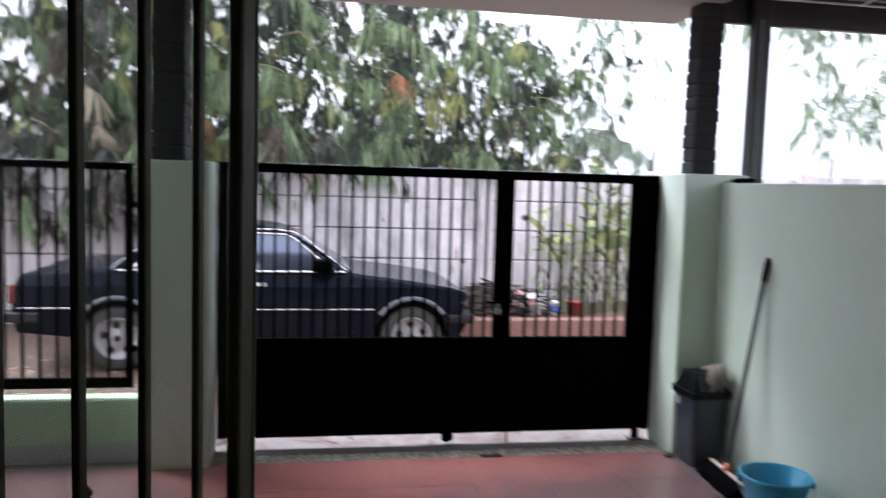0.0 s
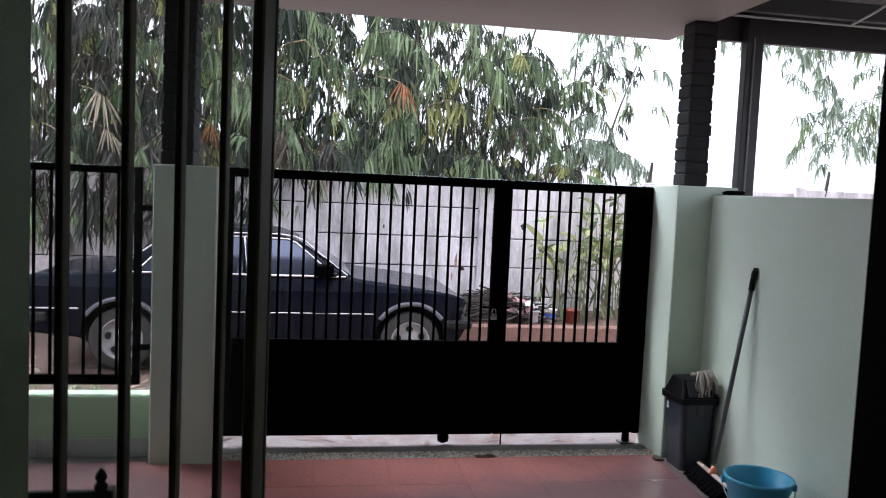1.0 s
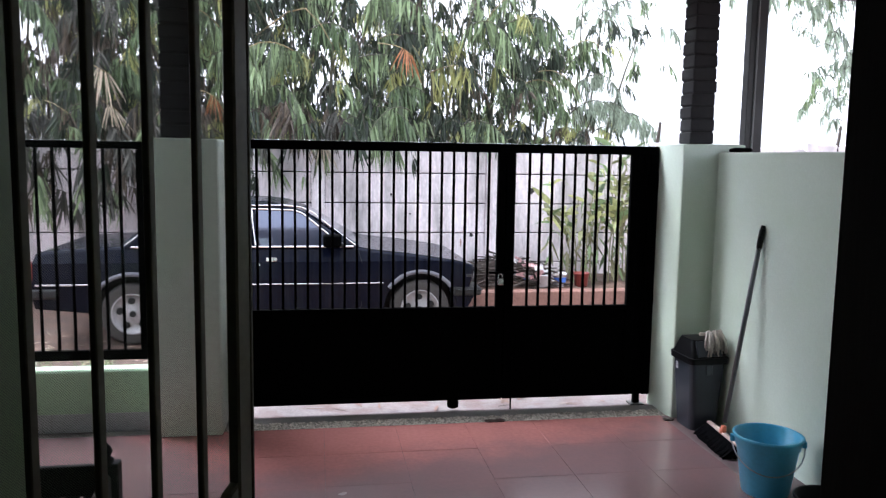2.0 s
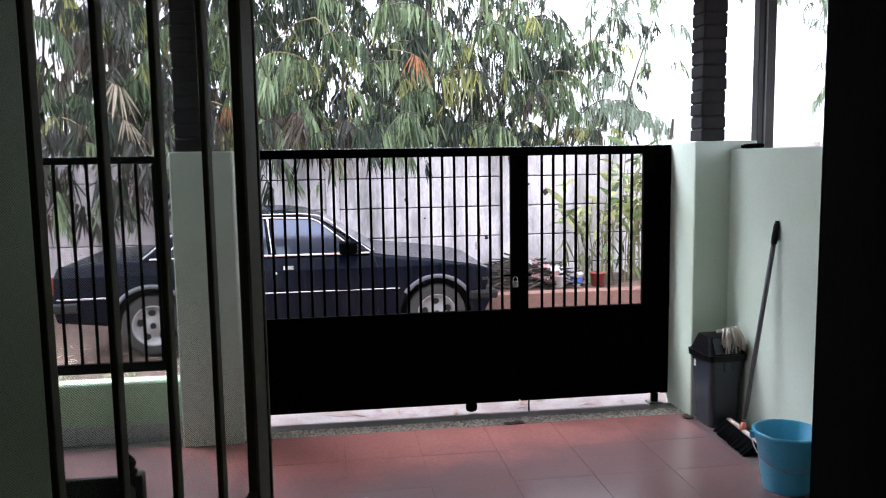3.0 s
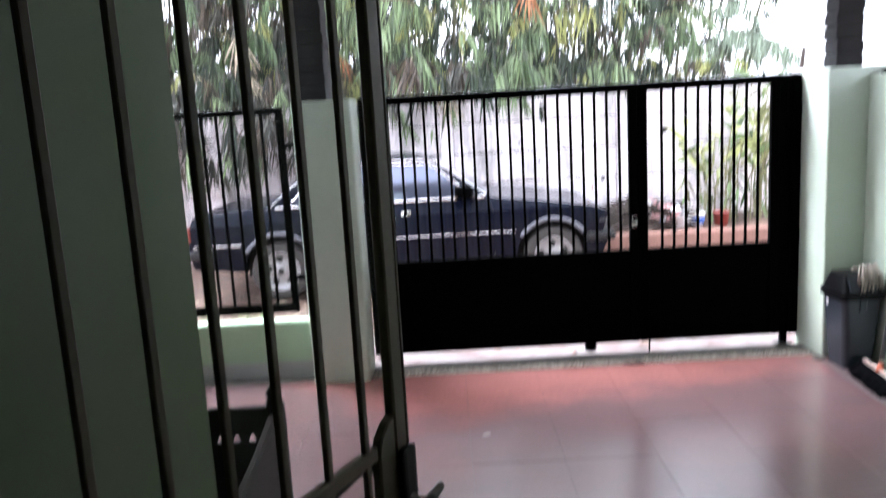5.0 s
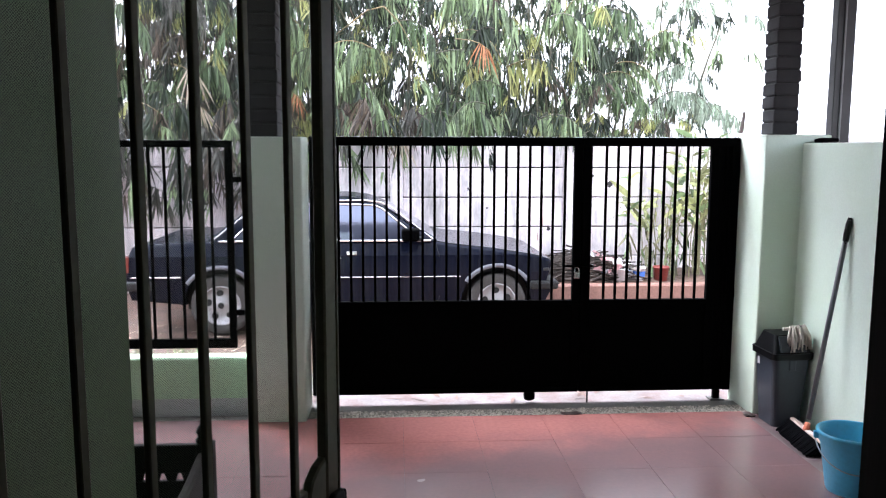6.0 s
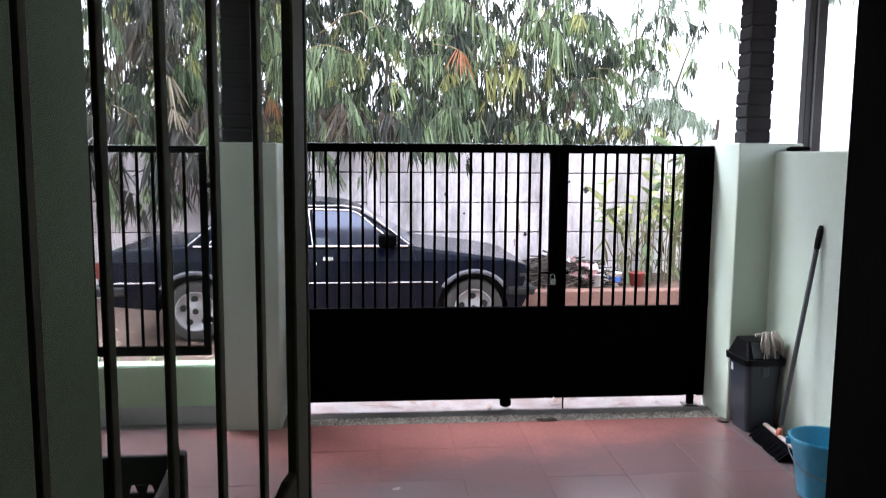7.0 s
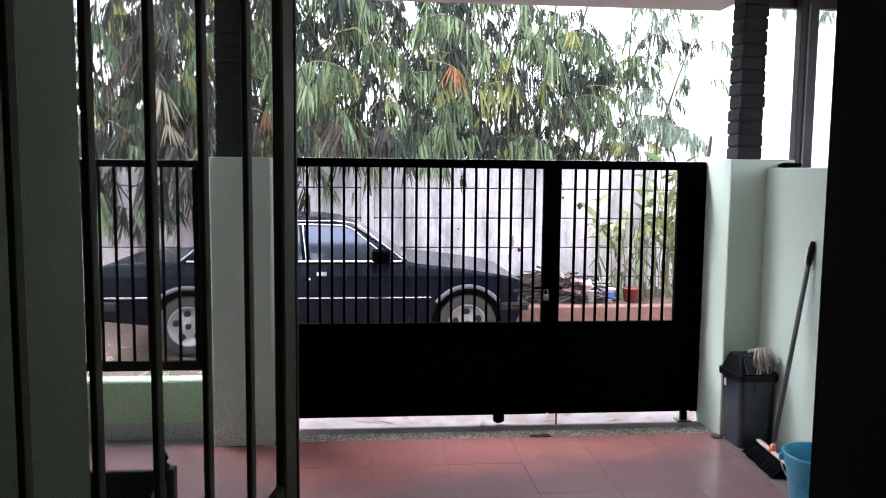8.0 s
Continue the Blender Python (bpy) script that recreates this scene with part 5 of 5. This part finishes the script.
def bamboo(x, y, seed, height, spread, sprays, low, label, dry=0.04, dull=0.35, culms=9, reach=(-1, 1), leaf_size=1.0):
    t = thing("bamboo_clump", label, "bamboo", pose(x, y, -0.3), group="bamboo clumps along the wall")
    rnd = random.Random(seed)
    bms = [bmesh.new() for _ in range(6)]
    twigs = bmesh.new()
    tops = []
    for i in range(culms):
        bx, by = rnd.uniform(-.5, .5), rnd.uniform(-.4, .4)
        a = rnd.uniform(0, 6.28)
        h = height * rnd.uniform(0.7, 1.0)
        ln = spread * rnd.uniform(0.2, 0.9)
        pts = []
        for k in range(9):
            u = k / 8
            bend = ln * u ** 2.3
            pts.append(Vector((bx + bend * math.cos(a), by + bend * math.sin(a) * 0.7, h * u - 0.25 * ln * u ** 3)))
        r = rnd.uniform(0.022, 0.040)
        bm = tube(pts, [r * (1 - 0.8 * k / 8) for k in range(9)], 7)
        part("culm", bm, M["culm"], t, smooth=True)
        tops.append(pts)
    for i in range(sprays):
        pts = rnd.choice(tops)
        zmin = low + rnd.random() ** 1.6 * (height - low)
        c = min(pts, key=lambda q: abs(q.z - zmin))
        p = Vector((c.x * 0.5 + rnd.uniform(reach[0], reach[1]) * spread, c.y * 0.5 + rnd.uniform(-0.9, 0.6), zmin))
        # dull: share of sprays in the leaf colour darkened for shade
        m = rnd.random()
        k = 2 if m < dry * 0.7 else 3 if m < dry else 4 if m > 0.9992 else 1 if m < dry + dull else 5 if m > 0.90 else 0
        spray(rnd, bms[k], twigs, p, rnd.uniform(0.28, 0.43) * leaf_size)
    for bm, key, lab in zip(bms, ("leaf", "leaf_dark", "leaf_dry", "leaf_grey", "leaf_orange", "leaf_yellow"), ("green hanging leaves", "leaves coloured dark for shade", "dry brown leaves", "withered grey leaves", "orange dead leaves", "yellow-green leaves")):
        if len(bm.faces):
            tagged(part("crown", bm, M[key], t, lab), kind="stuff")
        else:
            bm.free()
    tagged(part("twig_work", twigs, M["culm"], t), kind="stuff")


CANE_LABELS = {"leaf": "tan arching bamboo branch with green leaves", "leaf_pale": "thin bent bamboo branch with green leaves paled for sky flare",
               "leaf_yellow": "tan arching bamboo branch with yellowing leaves", "leaf_grey": "bent bamboo branch with withered grey leaves",
               "leaf_dry": "bent bamboo branch with dry brown leaves", "leaf_dark": "bent bamboo branch with leaves coloured dark for shade", "leaf_mid": "arching bamboo branch with deep green leaves"}


def arching_cane(x, y, z, dx, seed, key, small=1.0):
    """A long cane bowing over, with big fans of leaves hanging from it."""
    t = thing("bamboo_branch", CANE_LABELS[key], "branch", group="arching bamboo branches")
    rnd = random.Random(seed)
    rise, sag = rnd.uniform(0.10, 0.35), rnd.uniform(0.35, 0.85) * abs(dx)
    pts = [Vector((x + dx * u, y - 0.55 * u, z + rise * math.sin(u * 2.2) - sag * u ** 2.2)) for u in (k / 8 for k in range(9))]
    part("cane", tube(pts, [0.009 * (1 - 0.75 * k / 8) for k in range(9)], 6), M["cane" if key in ("leaf", "leaf_yellow") and seed % 3 == 0 else "twig" if key in ("leaf_dark", "leaf_dry") else "culm"], t, smooth=True)
    bm = bmesh.new()
    for node in range(rnd.randint(4, 6)):
        u = min(7.9, 1.4 + 1.35 * node + rnd.uniform(-0.5, 0.4))
        i = int(u)
        along = (pts[i + 1] - pts[i]).normalized()
        fan(rnd, bm, pts[i].lerp(pts[i + 1], u - i), rnd.uniform(0.36, 0.62) * small, rnd.randint(9, 15), rnd.uniform(0.12, 0.46),
            rnd.uniform(-0.15, 0.32) * math.copysign(1, dx), rnd.uniform(0.024, 0.034) * max(small, 0.75), along)
    tagged(part("leaves", bm, M[key], t), kind="stuff")


# canes over the green middle, spread over a loose lattice of heights
rnd = random.Random(404)
for row in range(7):
    for col in range(7):
        cx, cz = -1.15 + 0.62 * col + rnd.uniform(-0.26, 0.26), 1.98 + 0.40 * row + rnd.uniform(-0.18, 0.18)
        if rnd.random() < 0.16 + 0.075 * row + (0.25 if cx > 2.2 else 0):
            continue
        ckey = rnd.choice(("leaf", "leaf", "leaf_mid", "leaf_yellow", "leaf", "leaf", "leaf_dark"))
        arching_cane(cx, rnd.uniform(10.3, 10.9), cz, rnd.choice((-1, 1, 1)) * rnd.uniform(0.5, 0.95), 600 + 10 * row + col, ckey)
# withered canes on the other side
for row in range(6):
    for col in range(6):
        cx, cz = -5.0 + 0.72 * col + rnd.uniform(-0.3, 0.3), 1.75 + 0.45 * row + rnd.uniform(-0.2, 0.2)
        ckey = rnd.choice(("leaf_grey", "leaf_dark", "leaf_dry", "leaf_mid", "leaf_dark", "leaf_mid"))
        arching_cane(cx, rnd.uniform(10.3, 10.9), cz, rnd.choice((-1, 1)) * rnd.uniform(0.5, 0.9), 800 + 10 * row + col, ckey, 0.72)
# smaller ones where the row thins out against the sky
for k in range(15):
    arching_cane(2.35 + 0.13 * k + rnd.uniform(-0.2, 0.2), rnd.uniform(11.0, 11.6), 2.15 + 1.9 * rnd.random() * (1 - k / 20), rnd.uniform(0.3, 0.6), 900 + k, "leaf_pale" if k > 9 else ("leaf", "leaf_dark", "leaf_mid")[k % 3], 0.72)
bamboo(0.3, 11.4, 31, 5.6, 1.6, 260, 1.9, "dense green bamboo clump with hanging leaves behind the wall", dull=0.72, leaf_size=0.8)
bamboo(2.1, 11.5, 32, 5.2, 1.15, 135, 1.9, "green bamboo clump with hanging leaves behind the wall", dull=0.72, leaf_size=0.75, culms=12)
bamboo(1.3, 13.0, 40, 5.2, 1.6, 200, 2.0, "bamboo clump standing further back, leaves mostly coloured dark for shade", dull=0.93, leaf_size=0.7)
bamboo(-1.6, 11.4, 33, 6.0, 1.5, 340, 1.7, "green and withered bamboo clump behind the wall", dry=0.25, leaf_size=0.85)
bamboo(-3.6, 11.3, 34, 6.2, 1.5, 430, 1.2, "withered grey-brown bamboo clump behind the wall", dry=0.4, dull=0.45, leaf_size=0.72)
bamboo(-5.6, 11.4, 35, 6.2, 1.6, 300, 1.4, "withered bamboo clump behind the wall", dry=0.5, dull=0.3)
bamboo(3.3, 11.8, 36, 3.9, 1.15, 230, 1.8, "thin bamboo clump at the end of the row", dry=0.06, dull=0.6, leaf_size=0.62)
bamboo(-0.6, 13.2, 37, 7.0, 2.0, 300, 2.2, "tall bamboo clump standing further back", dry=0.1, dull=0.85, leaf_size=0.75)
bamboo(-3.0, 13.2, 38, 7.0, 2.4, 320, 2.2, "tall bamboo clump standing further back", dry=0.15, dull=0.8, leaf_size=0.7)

litter = bmesh.new()
rnd = random.Random(17)
for i in range(260):
    x = rnd.uniform(-2.2, 2.6)
    y = 4.78 + abs(rnd.gauss(0, 0.5)) if i % 2 else rnd.uniform(6.5, 9.2)
    z = ground_z(y) + (0.016 if y < 5.9 else 0.022)
    a, ln = rnd.uniform(0, 6.28), rnd.uniform(0.05, 0.16)
    d = Vector((math.cos(a), math.sin(a), 0))
    blade(litter, Vector((x, y, z)), Vector((x, y, z + 0.012)) + d * ln, rnd.uniform(0.012, 0.028), 0.008, Vector((-d.y, d.x, 0.2)).normalized(), 3)
straw = bmesh.new()
for i in range(420):
    x, y = rnd.uniform(-3.4, 1.2), rnd.uniform(6.4, 8.3)
    a, ln = rnd.uniform(0, 6.28), rnd.uniform(0.04, 0.15)
    d = Vector((math.cos(a), math.sin(a), 0))
    p = Vector((x, y, ground_z(y) + 0.022))
    blade(straw, p, p + d * ln + Vector((0, 0, rnd.uniform(0, 0.03))), rnd.uniform(0.008, 0.020), 0.006, Vector((-d.y, d.x, 0.2)).normalized(), 3)
tagged(link("straw_litter", straw, M["leaf_straw"]), "pale straw and dry leaf bits strewn on the earth", "leaves", kind="stuff")
weeds = bmesh.new()
for i in range(130):
    x, y = rnd.choice((-1.95, -1.85, -2.35, -0.2)) + rnd.gauss(0, 0.07), 7.15 + rnd.gauss(0, 0.12)
    p = Vector((x, y, ground_z(y) + 0.01))
    a = rnd.uniform(0, 6.28)
    blade(weeds, p, p + Vector((0.06 * math.cos(a), 0.06 * math.sin(a), rnd.uniform(0.05, 0.13))), rnd.uniform(0.008, 0.018), 0.02, Vector((-math.sin(a), math.cos(a), 0)), 3)
tagged(link("weed_tufts", weeds, M["leaf"]), "low green weeds growing in the wet earth", "weeds", kind="stuff")
tagged(link("leaf_litter", litter, M["litter"]), "dry brown leaf litter strewn on the wet lane", "leaves", kind="stuff")

def sparse_branch(pts, count, seed):
    """A thin bare culm that leans over, with scattered small leaf sprays."""
    t = thing("sparse_bamboo", "thin leaning bamboo culm with sparse small leaves", "bamboo", group="thin bamboo culms")
    rnd = random.Random(seed)
    pts = [Vector(p) for p in pts]
    tagged(part("culm", tube(pts, [0.022, 0.018, 0.012, 0.006, 0.003][-len(pts):], 6), M["culm"], t, smooth=True))
    la, lb, tw = bmesh.new(), bmesh.new(), bmesh.new()
    for k in range(count):
        u = rnd.uniform(1.0, len(pts) - 1.001)
        i = int(u)
        q = pts[i].lerp(pts[i + 1], u - i) + Vector((rnd.gauss(0, 0.36), rnd.gauss(0, 0.2), rnd.gauss(0, 0.25)))
        spray(rnd, la if rnd.random() < 0.75 else lb, tw, q, rnd.uniform(0.20, 0.32))
    # most sprays take the leaf colour paled for sky flare
    for bm, key in ((la, "leaf_pale"), (lb, "leaf")):
        tagged(part("crown", bm, M[key], t), kind="stuff")
    tagged(part("twig_work", tw, M["twig"], t), kind="stuff")


sparse_branch([(11.2, 12.5, -0.3), (10.7, 12.4, 5.1), (9.0, 12.1, 4.9), (7.6, 12.0, 3.9)], 120, 91)
sparse_branch([(11.3, 12.3, -0.3), (10.4, 12.2, 3.7), (9.2, 12.1, 3.4), (8.3, 12.0, 2.5)], 90, 92)
sparse_branch([(3.9, 12.1, -0.3), (4.1, 12.2, 4.2), (4.8, 12.1, 4.4), (5.3, 12.0, 3.3)], 30, 93)
sparse_branch([(4.0, 12.2, -0.3), (4.6, 12.4, 5.0), (6.0, 12.3, 5.0), (6.7, 12.1, 4.0)], 16, 94)
sparse_branch([(11.8, 12.6, -0.3), (11.0, 12.5, 5.6), (8.6, 12.3, 5.5), (7.2, 12.1, 4.3)], 110, 95)
def bare_culm(x, z0, x1, z1):
    t = thing("slender_culm", "slender bare grey bamboo culm rising over the wall", "bamboo", group="slender bare culms")
    part("culm", tube([(x - 0.35, 12.0, -0.3), (x - 0.12, 12.0, 1.4), (x, 12.0, z0), (x1, 12.0, z1), (x1 + 0.25, 12.0, z1 + 0.7)], [0.026, 0.024, 0.021, 0.016, 0.010], 7), M["culm"], t, smooth=True)


for cx, cz, cx1, cz1 in ((2.70, 3.1, 2.86, 4.15), (3.02, 3.0, 3.33, 4.07), (2.35, 2.9, 2.42, 4.1), (4.5, 2.1, 4.76, 2.95), (1.75, 2.8, 1.70, 4.1)):
    bare_culm(cx, cz, cx1, cz1)
def dead_fan(x, y, z, size, key, label, seed, lean=0.0):
    t = thing("dead_leaf_fan", label, "leaves", group="dead leaf fans in the bamboo")
    rnd = random.Random(seed)
    bm = bmesh.new()
    for k in range(8):
        a = lean - 0.42 + 0.12 * k + rnd.uniform(-.05, .05)
        q = Vector((x + 0.022 * k * size * 2, y + rnd.uniform(-.03, .03), z - 0.012 * k))
        blade(bm, q, q + Vector((size * math.sin(a), rnd.uniform(-.08, .08), -size * math.cos(a) * rnd.uniform(0.7, 1.1))), 0.058 * size * rnd.uniform(0.8, 1.3), 0.03, Vector((1, rnd.uniform(-.4, .4), 0.1)).normalized(), 3)
    part("leaf_blade", bm, M[key], t)
    part("twig", tube([(x - 0.28, y + 0.35, z + 0.10), (x - 0.1, y + 0.12, z + 0.05), (x, y, z), (x + 0.35 * size, y, z - 0.08)], [0.008, 0.006, 0.005, 0.003], 5), M["cane"], t)


dead_fan(1.06, 10.05, 2.88, 0.36, "leaf_orange", "orange dead bamboo leaf fan hanging in the crown", 1)
dead_fan(-2.52, 9.95, 2.52, 0.42, "leaf_straw", "straw-coloured dead bamboo leaf fan over the wall", 2)
dead_fan(-2.42, 9.95, 2.10, 0.34, "leaf_straw", "straw-coloured dead bamboo leaf fan over the wall", 3, 0.2)
dead_fan(-1.75, 9.95, 2.12, 0.30, "leaf_straw", "straw-coloured dead bamboo leaf fan over the wall", 4, -0.2)
dead_fan(-1.24, 9.95, 2.24, 0.25, "leaf_orange", "orange-brown dead bamboo leaf fan over the wall", 5)
dead_fan(-2.95, 9.95, 2.05, 0.34, "leaf_dry", "brown dead bamboo leaf fan over the wall", 6)
dead_fan(0.02, 10.05, 1.72, 0.36, "leaf_straw", "straw-coloured dead bamboo leaf fan over the wall", 7)
part_cane = thing("bare_cane", "bare tan bamboo cane bowing out of the crown", "branch")
part("cane", tube([(-0.75, 10.6, 3.05), (-0.35, 10.3, 3.30), (-0.13, 9.98, 3.30), (0.05, 9.95, 3.12), (0.19, 9.95, 2.88)], [0.010, 0.009, 0.008, 0.006, 0.004], 6), M["cane"], part_cane, smooth=True)
# ---- leaves hanging over the wall on the withered side ----
over = thing("bamboo_overhang", "withered and green bamboo sprays hanging over the wall", "bamboo")
rnd = random.Random(77)
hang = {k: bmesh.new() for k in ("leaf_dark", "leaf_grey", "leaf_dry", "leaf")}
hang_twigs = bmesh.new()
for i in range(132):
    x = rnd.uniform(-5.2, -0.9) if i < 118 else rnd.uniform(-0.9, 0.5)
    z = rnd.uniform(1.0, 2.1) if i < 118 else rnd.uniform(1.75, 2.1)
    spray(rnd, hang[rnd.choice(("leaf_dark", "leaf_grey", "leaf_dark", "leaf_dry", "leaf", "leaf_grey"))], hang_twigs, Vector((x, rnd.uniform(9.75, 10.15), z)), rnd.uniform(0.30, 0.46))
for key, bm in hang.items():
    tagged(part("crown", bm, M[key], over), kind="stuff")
for i in range(9):
    x = -5.0 + 0.55 * i
    tube([(x, 10.75, 0.6), (x + 0.1, 10.5, 2.0), (x + 0.2, 10.2, 2.35), (x + 0.35, 9.9, 2.0)], [0.02, 0.016, 0.010, 0.004], 6, hang_twigs)
tagged(part("twig_work", hang_twigs, M["twig"], over), kind="stuff")

# ---- pieces of the setting: tiles and pebbles ----
PITCH = 0.405
floor_ob = bpy.data.objects["floor"]
me = bpy.data.meshes.new("floor_tile")
b = box(-PITCH / 2 + 0.0006, PITCH / 2 - 0.0006, -PITCH / 2 + 0.0006, PITCH / 2 - 0.0006, -0.010, 0.0, 0.0005)
b.to_mesh(me)
b.free()
me.materials.append(M["tile"])
X0, Y0 = 0.038, 4.03
rnd = random.Random(2)
for i in range(-7, 6):
    for j in range(-9, 1):
        xc, yc = X0 + (i + 0.5) * PITCH, Y0 + (j + 0.5) * PITCH
        if xc > WALL_X - 0.1 or xc < LEFT or yc < 0.5:
            continue
        ob = new("floor_tile", me)
        ob.parent = floor_ob
        ob.matrix_basis = pose(xc, yc, rnd.uniform(-0.0006, 0.0006), rnd.uniform(-.03, .03), rnd.uniform(-.03, .03), 0)
    xc = X0 + (i + 0.5) * PITCH
    if LEFT < xc < WALL_X - 0.1:
        ob = new("floor_tile", me)
        ob.parent = floor_ob
        ob.matrix_basis = Matrix.Translation((xc, 4.235, 0)) @ Matrix.Diagonal((1, (4.44 - 4.03) / PITCH, 1, 1))
bm = bmesh.new()
for i in range(4200):
    x, y, r = rnd.uniform(-0.51, 2.105), 4.445 + 0.125 * rnd.random() ** 1.3, rnd.uniform(0.006, 0.012)
    q = [bm.verts.new((x + r * 1.2 * math.cos(a), y + r * math.sin(a), -0.009)) for a in (0.3, 1.6, 2.8, 4.1, 5.3)]
    top = bm.verts.new((x, y, -0.009 + r * 0.8))
    for k in range(5):
        bm.faces.new((q[k], q[(k + 1) % 5], top))
peb = part("pebbles", bm, M["pebble"], bpy.data.objects["trim_threshold"], "small grey-brown pebbles")
tagged(peb, kind="stuff")
